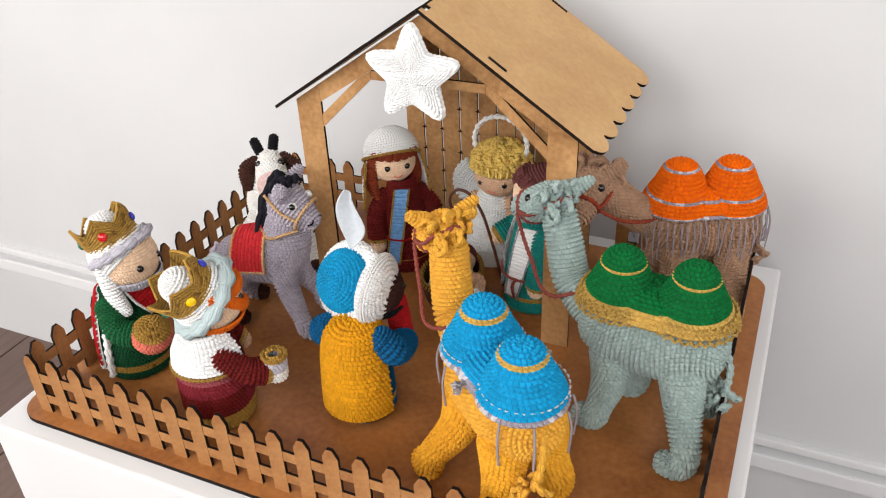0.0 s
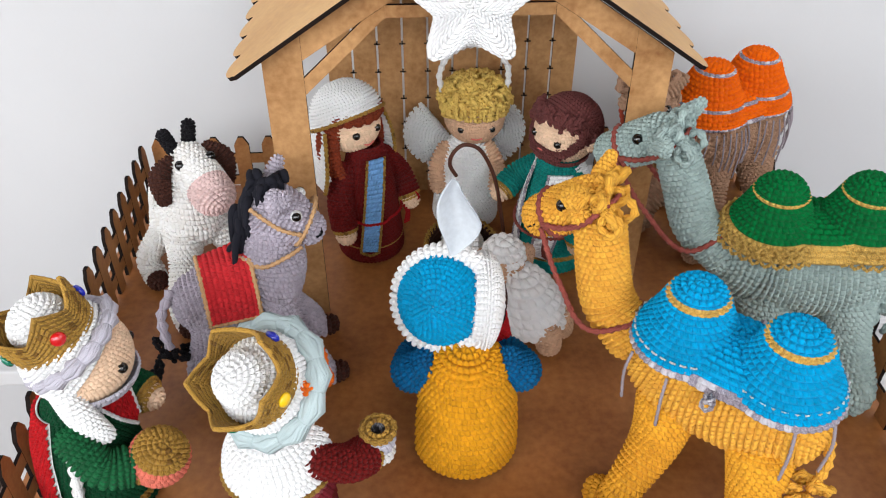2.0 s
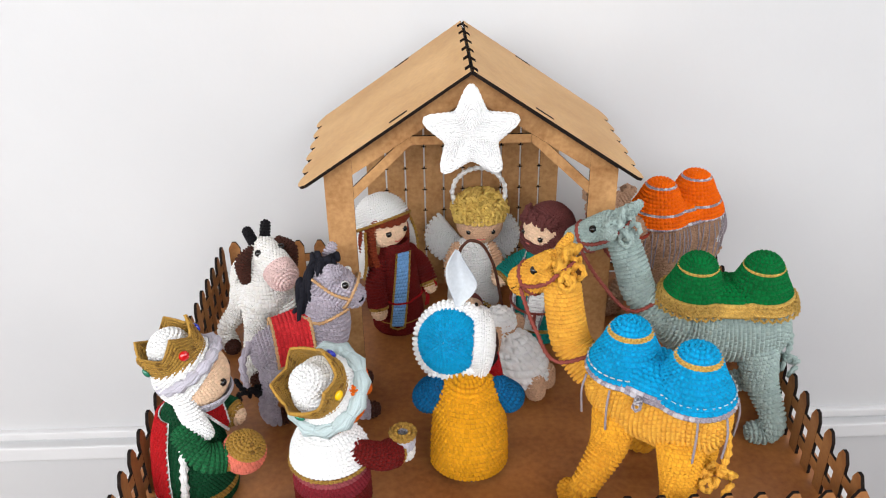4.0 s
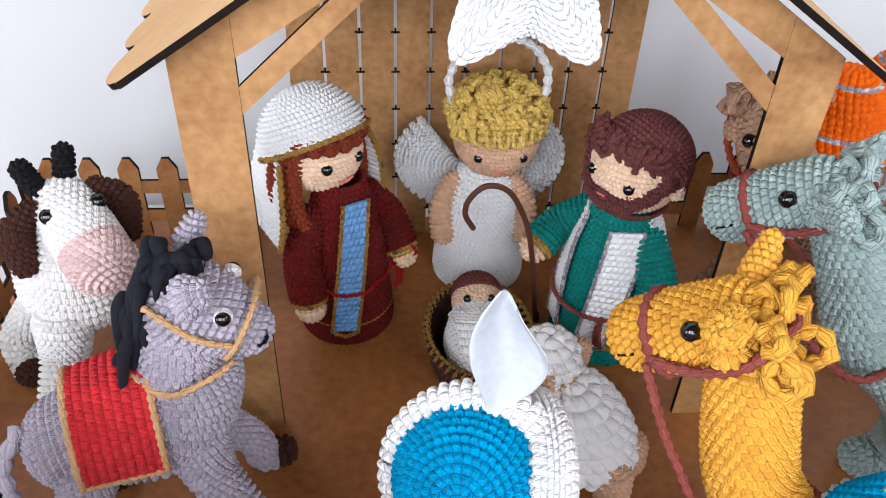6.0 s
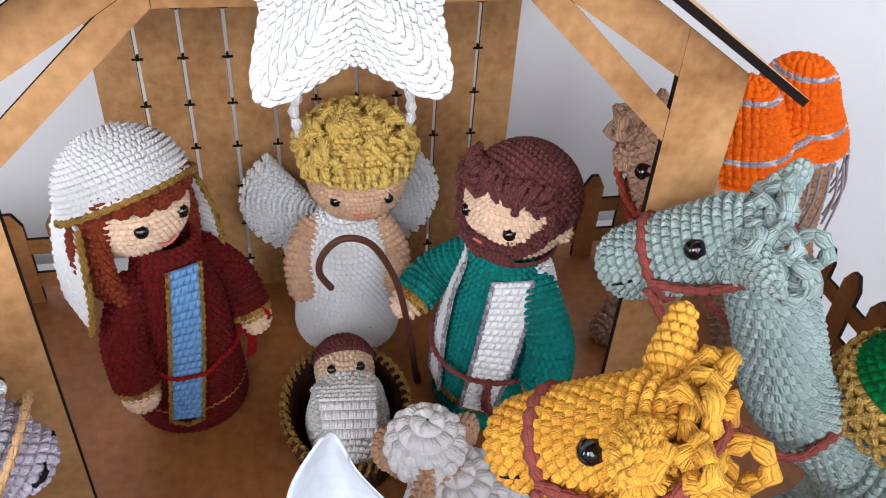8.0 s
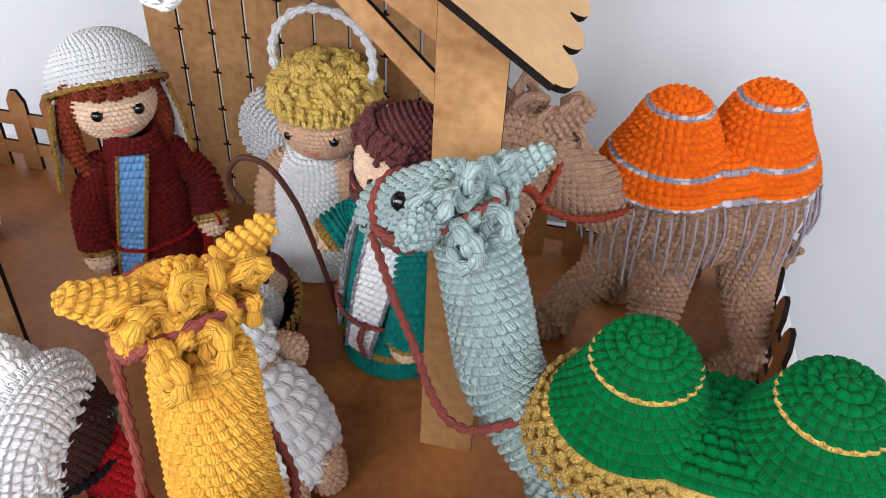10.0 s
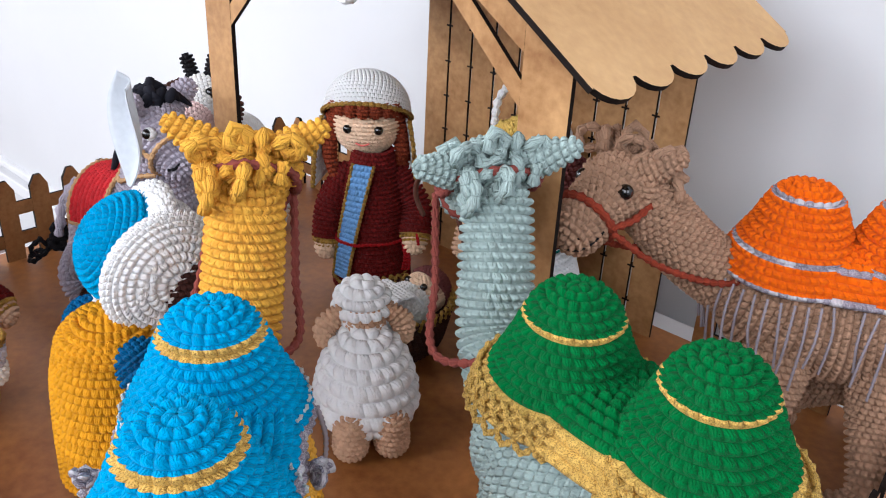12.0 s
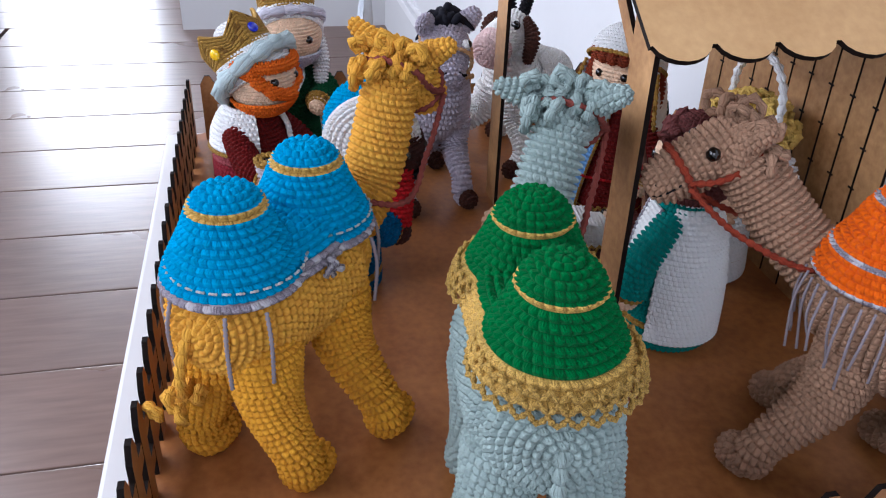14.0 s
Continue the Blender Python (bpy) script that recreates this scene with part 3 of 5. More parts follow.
SLOPE = math.atan2(0.147, 0.218)
for s in (-1, 1):
    long, y0, y1, n = 0.258, -0.016, 0.246, 6
    pitch = (y1 - y0) / n
    out = [(0.0, y0), (long - 0.008, y0)]
    for k in range(n):
        yc = y0 + pitch * (k + 0.5)
        for a in np.linspace(-78, 78, 9):
            out.append((long - 0.012 + 0.016 * math.cos(radians(a)), yc + 0.0206 * math.sin(radians(a))))
    out += [(long - 0.008, y1), (0.0, y1)]
    teeth = 6
    for k in range(teeth):
        ya, yb = y1 - (y1 - y0) * (k + 0.30 + 0.18 * (s > 0)) / teeth, y1 - (y1 - y0) * (k + 0.62 + 0.18 * (s > 0)) / teeth
        out += [(0.0, ya), (0.0065, ya), (0.0065, yb), (0.0, yb)]
    bm = plate(out, "z", 0, 0.004)
    turn = Matrix.Translation((0, 0, 0.432)) @ Matrix.Rotation(SLOPE if s > 0 else math.pi - SLOPE, 4, "Y")
    if s < 0:
        turn = Matrix.Translation((0, 0, 0.432)) @ Matrix.Diagonal((-1, 1, 1, 1)) @ Matrix.Rotation(SLOPE, 4, "Y")
    bm.transform(turn)
    if s < 0:
        bmesh.ops.reverse_faces(bm, faces=bm.faces[:])
    panel = part("roof_panel", bm, [ROOF, BURNT], stable, "pale roof panel with a scalloped eave")
    for yy in (0.0, 0.24):
        slot = bmesh.new()
        bmesh.ops.create_cube(slot, size=1, matrix=turn @ Matrix.LocRotScale((0.105, yy, 0.004), None, (0.026, 0.0045, 0.0012)))
        part("tenon_slot", slot, BURNT, panel)

# white puffy star below the gable
star = Knit()
n_turn, n_row = 220, 56
th = np.arange(n_turn) / n_turn * 2 * np.pi
share = np.abs(((th / (2 * np.pi) * 5 + 0.5) % 1) - 0.5) * 2 * np.pi / 5
tip_r, dip_r = 0.0690, 0.0318
edge = tip_r * dip_r * math.sin(math.pi / 5) / (tip_r * np.sin(share) + dip_r * np.sin(math.pi / 5 - share))
blur = np.exp(-np.linspace(-2, 2, 21) ** 2)
edge = np.convolve(np.concatenate([edge[-10:], edge, edge[:10]]), blur / blur.sum(), "valid") * 1.03
for side in (1, -1):
    q = np.linspace(0.01, 1, n_row)
    bulge = 0.0125 * np.sqrt(np.clip(1 - q**3, 0, 1))
    x = q[:, None] * edge * np.sin(th)
    z = q[:, None] * edge * np.cos(th)
    p = np.stack([x, np.repeat(-side * bulge[:, None], n_turn, 1), z], -1) + np.array((-0.002, -0.031, 0.3645))
    star.surface(p, 60, 11, WOOL, 0.0016, outward=(0, -0.031 + side * 0.5, 0.366))
tagged(star.object("star"), "puffy white crocheted star hung below the gable", "star")


# ---------------------------------------------------------------- crocheted animals
def unit(a):
    a = np.array(a, float)
    return a / np.linalg.norm(a)


def rows_of(*bands):
    """bands: (upper limit of the row share, material)."""
    def pick(v, u):
        which = np.zeros(v.shape, int)
        for k, (limit, _) in enumerate(bands[:-1]):
            which[v > limit] = k + 1
        return [b[1] for b in bands], which
    return pick


def leg(parent, hip, foot, fwd, r0, r1, mat, sole=None, sw=0.0060, sh=0.0052, hoof=None, up_foot=0.013):
    k = Knit()
    h, f, d = np.array(hip, float), np.array(foot, float), np.array(fwd, float)
    d3 = np.array((d[0], d[1], 0.0))
    ankle = np.array((f[0], f[1], 0.034)) - d3 * 0.006
    mid = np.array((*(h * 0.72 + ankle * 0.28)[:2], (h[2] + ankle[2]) / 2)) - d3 * 0.002
    pts = [h, mid, ankle, np.array((f[0], f[1], up_foot + 0.003)), np.array((f[0], f[1], up_foot)) + d3 * 0.014]
    rr = [r0, (r0 * 0.45 + r1 * 0.55), r1 * 0.93, r1 * 1.0, r1 * 0.86]
    k.sweep(pts, rr, rows_of((0.86, mat), (1.0, hoof)) if hoof else mat, sw, sh, up=(d[0], d[1], 0))
    return k.object("leg", parent)


def hump_blanket(parent, humps, profile, mats, tops, name="saddle_blanket", sw=0.0065, sh=0.0055, oval=(1.0, 1.0), turn=0.0, wave=0.0):
    k = Knit()
    for (x, y), top in zip(humps, tops):
        k.lathe((x, y, top), [(r, -d) for r, d in profile[::-1]], mats, sw, sh, oval=oval, turn=turn, wave=wave, waves=14)
    a, b = np.array(humps[0]), np.array(humps[1])
    r1, d1 = profile[-1]
    drape = [(0.0005, 0.036), (0.02, 0.037), (0.034, 0.042)] + [q for q in profile if q[1] > 0.048]
    k.lathe((*((a + b) / 2), tops[0]), [(r - 0.001, -d - 0.0005) for r, d in drape[::-1]], rows_of(*[(min(1, lim * 1.55), m) for lim, m in DRAPE[0]]), sw, sh, oval=((np.linalg.norm(a - b) / 2 + r1 * 0.96) / r1, 0.97), turn=turn)
    return k.object(name, parent)


DRAPE = [[]]


def cheek(k, c, axis_, r, rc, mat):
    """A cord ring round a muzzle."""
    a = unit(axis_)
    x = unit(np.cross(a, (0, 0, 1) if abs(a[2]) < 0.9 else (1, 0, 0)))
    y = np.cross(a, x)
    k.cord([np.array(c) + r * (math.cos(t) * x + math.sin(t) * y) for t in np.linspace(0, 2 * math.pi, 13)], rc, mat)


def toy_camel(label, h1, h2, top, feet, neck, head, nose, eyes, ears, colours, blanket, extra, body_r=0.047, neck_r=0.0238, leg_r=(0.027, 0.0185), rein=REIN, group="toy camels"):
    body_m, blanket_m = colours
    h1, h2 = np.array(h1), np.array(h2)
    f = unit(h1 - h2)
    left = np.array((-f[1], f[0]))
    mid = (h1 + h2) / 2
    camel = thing("toy_camel", (mid[0], mid[1], 0), label, "toy camel", group, math.degrees(math.atan2(f[1], f[0])))
    at = lambda a, b, z: np.array((*(mid + f * a + left * b), z))
    half = np.linalg.norm(h1 - h2) / 2
    k = Knit()
    k.sweep([at(-half - 0.014, 0, 0.137), at(-half, 0, 0.136), at(0, 0, 0.133), at(half, 0, 0.135), at(half + 0.014, 0, 0.138)],
            [body_r * 0.84, body_r * 0.96, body_r * 0.97, body_r * 0.97, body_r * 0.80], body_m, 0.0061, 0.0053, caps=(0.75, 0.75))
    k.object("body", camel)
    # neck
    k = Knit()
    k.sweep(neck, [neck_r * 1.02, neck_r * 1.0, neck_r * 0.97, neck_r * 0.92], body_m, 0.0059, 0.0052, up=(-f[1], f[0], 0))
    k.object("neck", camel)
    # head
    head, nose = np.array(head, float), np.array(nose, float)
    d = unit(nose - head)
    k = Knit()
    k.sweep([head, head * 0.55 + nose * 0.45, nose - d * 0.012], [0.0208, 0.0196, 0.0172], body_m, 0.0055, 0.0049, up=(0, 0, 1))
    hd = k.object("head", camel)
    side = unit(np.cross((0, 0, 1), d))
    k = Knit()
    for q in (-1, 1):
        a = nose - d * 0.004 + np.array((0, 0, -0.003))
        k.cord([a + d * 0.0055, a + side * q * 0.010 + d * 0.003, a + side * q * 0.0165 - d * 0.004 + np.array((0, 0, 0.002)), a + side * q * 0.0185 - d * 0.013 + np.array((0, 0, 0.004))], 0.0007, BLACK)
        a = nose + np.array((0, 0, 0.007)) + side * q * 0.0095 + d * 0.0016
        k.cord([a - side * q * 0.003, a, a + side * q * 0.003 - d * 0.002], 0.0008, BLACK)
    k.object("mouth", hd, False)
    socket = head * 0.70 + nose * 0.30
    for q in (-1, 1):
        k = Knit()
        k.bead(socket + side * q * 0.0172 + np.array((0, 0, 0.0115)), 0.0052, BEAD)
        k.object("eye", hd)
        k = Knit()
        k.ball(head + side * q * 0.0205 - np.array((0, 0, 0.001)) - d * 0.004, (0.0085, 0.0075, 0.0085), body_m, sw=0.0052, sh=0.0046)
        k.object("cheek", camel)
    for e in ears:
        tip = np.array(e, float)
        root = head + (tip - head) * 0.30
        k = Knit()
        k.sweep([root, root * 0.55 + tip * 0.45, tip], [0.0085, 0.0102, 0.0060], body_m, 0.0052, 0.0046, flat=0.8, depth=0.0016)
        k.object("ear", camel)
    rise = extra.get("tuft", 0.0)
    back = -unit((d[0], d[1], 0))
    for q in range(20):
        k = Knit()
        crown = q < 12
        o = head + np.array((0, 0, 0.016 if crown else 0.010)) + back * (0.004 + 0.010 * (q % 2) if crown else 0.021) + side * 0.020 * (q % 5 - 2) / 2
        to = side * (q % 5 - 2) * 0.55 + back * 0.55 + np.array((0, 0, 0.25 + rise)) if crown else back * 0.30 + side * 0.2 * (q % 3 - 1) + np.array((0, 0, -0.8 + rise * 0.5))
        k.loops(o, 1, 0.0125 + 0.006 * rise if crown else 0.014 + 0.004 * (q % 3), 0.0033, body_m, 30 + q, tuple(to * 1.6), 0.3)
        k.object("curl", camel)
    for (px, py), (a, b) in zip(feet, ((half * 0.9, 0.021), (half * 0.9, -0.021), (-half * 1.1, 0.021), (-half * 1.1, -0.021))):
        leg(camel, at(a, b, 0.112), (px, py, 0), f, *leg_r, extra.get("leg", body_m))
    # blanket over both humps
    DRAPE[0] = extra["drape"]
    hump_blanket(camel, (h1, h2), blanket, blanket_m, (top, top + extra.get("rear", 0.0)), turn=math.degrees(math.atan2(f[1], f[0])))
    # bridle
    k = Knit()
    nb = head * 0.42 + nose * 0.58
    cheek(k, nb, d, 0.0200, 0.0026, rein)
    for q in (-1, 1):
        s3 = side * q
        k.cord([nb + s3 * 0.0215, head * 0.6 + nb * 0.4 + s3 * 0.0245 - np.array((0, 0, 0.008)), head + s3 * 0.0255 - d * 0.008 - np.array((0, 0, 0.010)), head + s3 * 0.0215 - d * 0.020 - np.array((0, 0, 0.006)), head - d * 0.0285 - np.array((0, 0, 0.004))], 0.0024, rein)
        n1, n2 = np.array(neck[1], float), np.array(neck[0], float)
        front = at(half + 0.006, -q * 0.018, 0.188)
        k.cord([nb + s3 * 0.023 - np.array((0, 0, 0.004)), nb * 0.5 + n1 * 0.5 + s3 * 0.027 + d * 0.006 - np.array((0, 0, 0.010)), n1 * 0.6 + n2 * 0.4 + s3 * 0.030 + np.array((f[0], f[1], 0)) * 0.006, front], 0.0023, rein)
    k.object("bridle", camel)
    # tail
    k = Knit()
    t0 = at(-half - 0.038, 0, 0.148)
    t1 = at(-half - 0.046, extra.get("tail", 0.004), 0.086)
    k.cord([t0, (t0 + t1) / 2 + np.array((*(-f * 0.006), 0)), t1], 0.0038, body_m)
    k.loops(t1, 7, 0.014, 0.0030, body_m, 9, (0, 0, -1))
    k.object("tail", camel)
    return camel, at, f, left, half


bell = [(0.0005, 0), (0.013, 0.002), (0.0215, 0.009), (0.0265, 0.019), (0.0305, 0.029), (0.037, 0.040), (0.0425, 0.050), (0.0455, 0.058), (0.047, 0.064)]


def edge_point(h, r, ang, z):
    return np.array((h[0] + r * math.cos(ang), h[1] + r * math.sin(ang), z))


# mustard camel under a turquoise blanket
yel, at, f, left, half = toy_camel(
    "mustard yellow crocheted camel under a turquoise blanket", (0.158, -0.226), (0.216, -0.277), 0.2235,
    [(0.108, -0.267), (0.202, -0.179), (0.197, -0.309), (0.244, -0.243)],
    [(0.122, -0.196, 0.142), (0.105, -0.178, 0.163), (0.098, -0.168, 0.194), (0.094, -0.161, 0.227)],
    (0.0845, -0.151, 0.246), (0.0455, -0.120, 0.209), [(0.0585, -0.1535, 0.256), (0.0935, -0.1205, 0.254)],
    [(0.106, -0.119, 0.268), (0.060, -0.180, 0.272)], (Y_CAMEL, rows_of((0.085, LILAC_EDGE), (0.635, BLUE), (0.705, GOLD), (1, BLUE))), [(r * 0.95, d) for r, d in bell], {"leg": Y_LEG, "tail": 0.012, "drape": ((0.11, LILAC_EDGE), (1, BLUE))}, body_r=0.045, neck_r=0.0215, leg_r=(0.0255, 0.0155))
for h, angs in (((0.158, -0.226), (60, 100, 190, 235)), ((0.217, -0.274), (20, 260, 300, 350))):
    for a in angs:
        p = edge_point(h, 0.0465, radians(a), 0.159)
        o = np.array((math.cos(radians(a)), math.sin(radians(a)), 0))
        k = Knit()
        k.cord([p, p + o * 0.004 - np.array((0, 0, 0.02)), p + o * 0.002 - np.array((0, 0, 0.050))], 0.0013, GREY_CORD)
        k.object("tassel", yel)
k = Knit()
for h in ((0.158, -0.226), (0.217, -0.274)):
    for q in range(34):
        a0, a1 = radians(q * 360 / 34), radians((q + 0.55) * 360 / 34)
        k.cord([edge_point(h, 0.0425, a0, 0.1735), edge_point(h, 0.0432, (a0 + a1) / 2, 0.174), edge_point(h, 0.0425, a1, 0.1735)], 0.0008, WHITE)
k.object("embroidery", yel, kind="stuff")

for q in (-1, 1):
    p = np.array((*((np.array((0.158, -0.226)) + np.array((0.216, -0.277))) / 2 + left * q * 0.046), 0.163))
    for j in range(4):
        k = Knit()
        k.loops(p, 1, 0.010, 0.0018, LILAC_EDGE, 50 + 7 * j + q, (left[0] * q * 0.5, left[1] * q * 0.5, 0.1), 0.25)
        k.object("bow_loop", yel)

# sage camel under a green blanket with a lace edge
bell_g = [(0.0005, 0), (0.012, 0.002), (0.0205, 0.009), (0.0255, 0.019), (0.0292, 0.028), (0.0345, 0.038), (0.0395, 0.047), (0.044, 0.055), (0.048, 0.063)]
sag, at, f, left, half = toy_camel(
    "sage grey crocheted camel under an emerald blanket with gold lace", (0.268, -0.102), (0.344, -0.111), 0.2325,
    [(0.254, -0.128), (0.284, -0.058), (0.358, -0.170), (0.372, -0.064)],
    [(0.232, -0.096, 0.146), (0.207, -0.080, 0.168), (0.195, -0.069, 0.202), (0.185, -0.059, 0.230)],
    (0.170, -0.049, 0.244), (0.126, -0.020, 0.209), [(0.1525, -0.0615, 0.251), (0.172, -0.026, 0.254)],
    [(0.160, -0.094, 0.256), (0.209, -0.028, 0.265)], (SAGE, rows_of((0.20, GOLD), (0.595, GREEN), (0.65, GOLD), (1, GREEN))), [(r * 0.94, d) for r, d in bell_g], {"rear": 0.003, "drape": ((0.20, GOLD), (1, GREEN))}, body_r=0.0455, neck_r=0.0203, leg_r=(0.0250, 0.0150))
k = Knit()
for h in ((0.268, -0.102), (0.345, -0.109)):
    for r_, z_, q_ in ((0.0466, 0.1715, 0), (0.0450, 0.178, 0.5), (0.0428, 0.184, 0)):
        for q in range(30):
            a0, a1 = radians((q + q_) * 12), radians((q + q_ + 1) * 12)
            k.cord([edge_point(h, r_, a0, z_), edge_point(h, r_ + 0.0014, (a0 + a1) / 2, z_ - 0.0042), edge_point(h, r_, a1, z_)], 0.0015, GOLD)
k.object("lace_edge", sag, kind="stuff")

# taupe camel under an orange blanket with a long fringe
bro, at, f, left, half = toy_camel(
    "taupe brown crocheted camel under an orange fringed blanket", (0.286, 0.140), (0.347, 0.169), 0.225,
    [(0.290, 0.074), (0.230, 0.136), (0.372, 0.118), (0.288, 0.196)],
    [(0.258, 0.126, 0.142), (0.231, 0.104, 0.166), (0.211, 0.086, 0.192), (0.200, 0.072, 0.210)],
    (0.190, 0.061, 0.216), (0.185, 0.014, 0.186), [(0.2095, 0.034, 0.222), (0.1705, 0.036, 0.222)],
    [(0.168, 0.078, 0.240), (0.226, 0.070, 0.240)], (TAUPE, rows_of((0.05, LILAC_EDGE), (0.24, ORANGE), (0.28, LILAC_EDGE), (0.70, ORANGE), (0.75, LILAC_EDGE), (1, ORANGE))), bell, {"tuft": 0.8, "drape": ((0.06, LILAC_EDGE), (0.24, ORANGE), (0.29, LILAC_EDGE), (1, ORANGE))}, body_r=0.046, neck_r=0.0225, leg_r=(0.0245, 0.0145), rein=REIN_RED)
g = np.random.RandomState(5)
for h, lo, hi in (((0.286, 0.140), 60, 300), ((0.347, 0.169), -120, 120)):
    base_ang = math.degrees(math.atan2(f[1], f[0]))
    for q in range(26):
        k = Knit()
        a = radians(base_ang + 180 - (lo + (hi - lo) * q / 25) + (0 if lo > 0 else 0))
        p = edge_point(h, 0.0495, a, 0.159)
        o = np.array((math.cos(a), math.sin(a), 0))
        w = g.normal(0, 0.003, 3)
        k.cord([p, p + o * 0.004 + w * 0.5 - np.array((0, 0, 0.022)), p + o * 0.001 + w - np.array((0, 0, g.uniform(0.038, 0.060)))], 0.00095, GREY_CORD)
        k.object("fringe_strand", bro)


def quadruped(label, name, category, fwd, body, head, nose, rh, mats, feet, hips, leg_r, legm, hoof, sw=0.0056, sh=0.0049):
    place = (np.array(body[0][:2]) + np.array(body[-1][:2])) / 2
    t = thing(name, (place[0], place[1], 0), label, category, turn=math.degrees(math.atan2(fwd[1], fwd[0])))
    k = Knit()
    k.sweep([b[:3] for b in body], [b[3] for b in body], mats[0], sw, sh, up=(-fwd[1], fwd[0], 0))
    k.object("body", t)
    k = Knit()
    h, n_ = np.array(head, float), np.array(nose, float)
    k.sweep([h, (h + n_) / 2, n_], rh, mats[1], sw, sh)
    hd = k.object("head", t)
    for hp, ft in zip(hips, feet):
        leg(t, hp, ft, fwd, *leg_r, legm, sw=sw, sh=sh, hoof=hoof, up_foot=0.011)
    return t, hd


# donkey
don, hd = quadruped("lilac grey crocheted donkey with a red saddle and black mane", "toy_donkey", "toy donkey", unit((0.95, 0.30)),
                    [(-0.262, -0.081, 0.094, 0.029), (-0.240, -0.074, 0.098, 0.036), (-0.210, -0.064, 0.101, 0.040), (-0.195, -0.059, 0.122, 0.035), (-0.189, -0.057, 0.150, 0.0265), (-0.184, -0.057, 0.170, 0.0245)],
                    (-0.184, -0.058, 0.182), (-0.153, -0.057, 0.160), [0.0255, 0.0235, 0.0155], (LILAC, LILAC),
                    [(-0.147, -0.104), (-0.160, -0.035), (-0.262, -0.112), (-0.272, -0.050)],
                    [(-0.190, -0.078, 0.088), (-0.196, -0.042, 0.088), (-0.250, -0.094, 0.088), (-0.258, -0.062, 0.088)], (0.0195, 0.0112), LILAC, BROWN)
for e in ((-0.1605, -0.0785, 0.1880), (-0.1605, -0.0375, 0.1880)):
    k = Knit()
    k.bead((e[0] - 0.0004, e[1] + (0.002 if e[1] < -0.058 else -0.002), e[2] - 0.0006), 0.0056, WHITE)
    k.bead(e, 0.0046, BEAD)
    k.object("eye", hd)
for q in (-1, 1):
    k = Knit()
    a = np.array((-0.142, -0.057 + q * 0.007, 0.164))
    k.cord([a, a + np.array((0.001, q * 0.004, -0.003)), a + np.array((-0.003, q * 0.008, -0.004))], 0.0013, BLACK)
    k.object("nostril", hd)
# cupped ears, one folded forward and one pricked
k = Knit()
k.sweep([(-0.181, -0.074, 0.196), (-0.177, -0.081, 0.206), (-0.169, -0.084, 0.211)], [0.0085, 0.0115, 0.0075], LILAC, 0.0046, 0.0042, flat=0.65)
k.object("ear", don)
k = Knit()
k.sweep([(-0.186, -0.042, 0.196), (-0.184, -0.034, 0.206), (-0.180, -0.028, 0.214)], [0.0085, 0.0110, 0.0085], LILAC, 0.0046, 0.0042, flat=0.65)
k.object("ear", don)
# thick black mane: a forelock between the ears and long tufts down the neck
k = Knit()
g = np.random.RandomState(8)
for q in range(110):
    s = q / 109
    o = np.array((-0.176 - 0.030 * min(1, s * 2.2) - 0.008 * s, -0.058, 0.207 - 0.072 * max(0, s - 0.25) / 0.75)) + g.normal(0, 0.0035, 3)
    if s < 0.3:
        w = np.array((0.004 - 0.010 * g.rand(), g.normal(0, 0.007), g.uniform(-0.003, 0.007)))
    else:
        w = np.array((-0.002 - 0.003 * g.rand(), g.normal(-0.005, 0.004), g.uniform(-0.018, -0.008)))
    k.sweep([o, o + w * 0.7 + np.array((0, 0, 0.004)), o + w * 1.5 - np.array((0, 0, 0.006))], [0.0042, 0.0040, 0.0014], HAIR_BLACK, 0.006, 0.006, ku=2, kv=2, depth=0)
k.object("mane", don, kind="stuff")
k = Knit()
nb = np.array((-0.156, -0.057, 0.168))
cheek(k, nb, (0.04, 0, -0.022), 0.0238, 0.0020, TAN_CORD)
for q in (-1, 1):
    k.cord([nb + np.array((0.0, q * 0.023, 0)), (-0.176, -0.058 + q * 0.0275, 0.180), (-0.200, -0.058 + q * 0.022, 0.198)], 0.0020, TAN_CORD)
    k.cord([nb + np.array((-0.004, q * 0.020, -0.016)), (-0.172, -0.058 + q * 0.030, 0.150), (-0.196, -0.058 + q * 0.032, 0.140), (-0.218, -0.060 + q * 0.016, 0.142)], 0.0020, TAN_CORD)
k.object("halter", don)
# saddle cloth over the back
k = Knit()
p = np.zeros((41, 61, 3))
back_dir, across_dir = np.array((0.95, 0.30, 0)), np.array((-0.30, 0.95, 0))
for a_ in range(41):
    for b_ in range(61):
        ang, rr_ = radians(-96 + 192 * b_ / 60), 0.0395 + 0.0055 * a_ / 40
        p[a_, b_] = np.array((-0.258, -0.079, 0.0965)) + back_dir * 0.047 * a_ / 40 + across_dir * rr_ * math.sin(ang) + np.array((0, 0, 0.004 * a_ / 40 + rr_ * math.cos(ang)))
k.surface(p, 22, 9, RED, 0.0014, closed=False, outward=(-0.236, -0.072, 0.085), thick=0.002)
for row in (0, 40):
    k.cord([p[row, c] for c in range(0, 61, 5)], 0.0021, TAN_CORD)
for c in (0, 60):
    k.cord([p[r_, c] for r_ in range(0, 41, 8)], 0.0019, TAN_CORD)
k.object("saddle", don, True)
k = Knit()
k.cord([(-0.286, -0.089, 0.112), (-0.296, -0.100, 0.090), (-0.292, -0.110, 0.062)], 0.0046, LILAC)
k.loops((-0.292, -0.111, 0.058), 8, 0.018, 0.0024, BLACK, 12, (0, 0, -1))
k.object("tail", don)

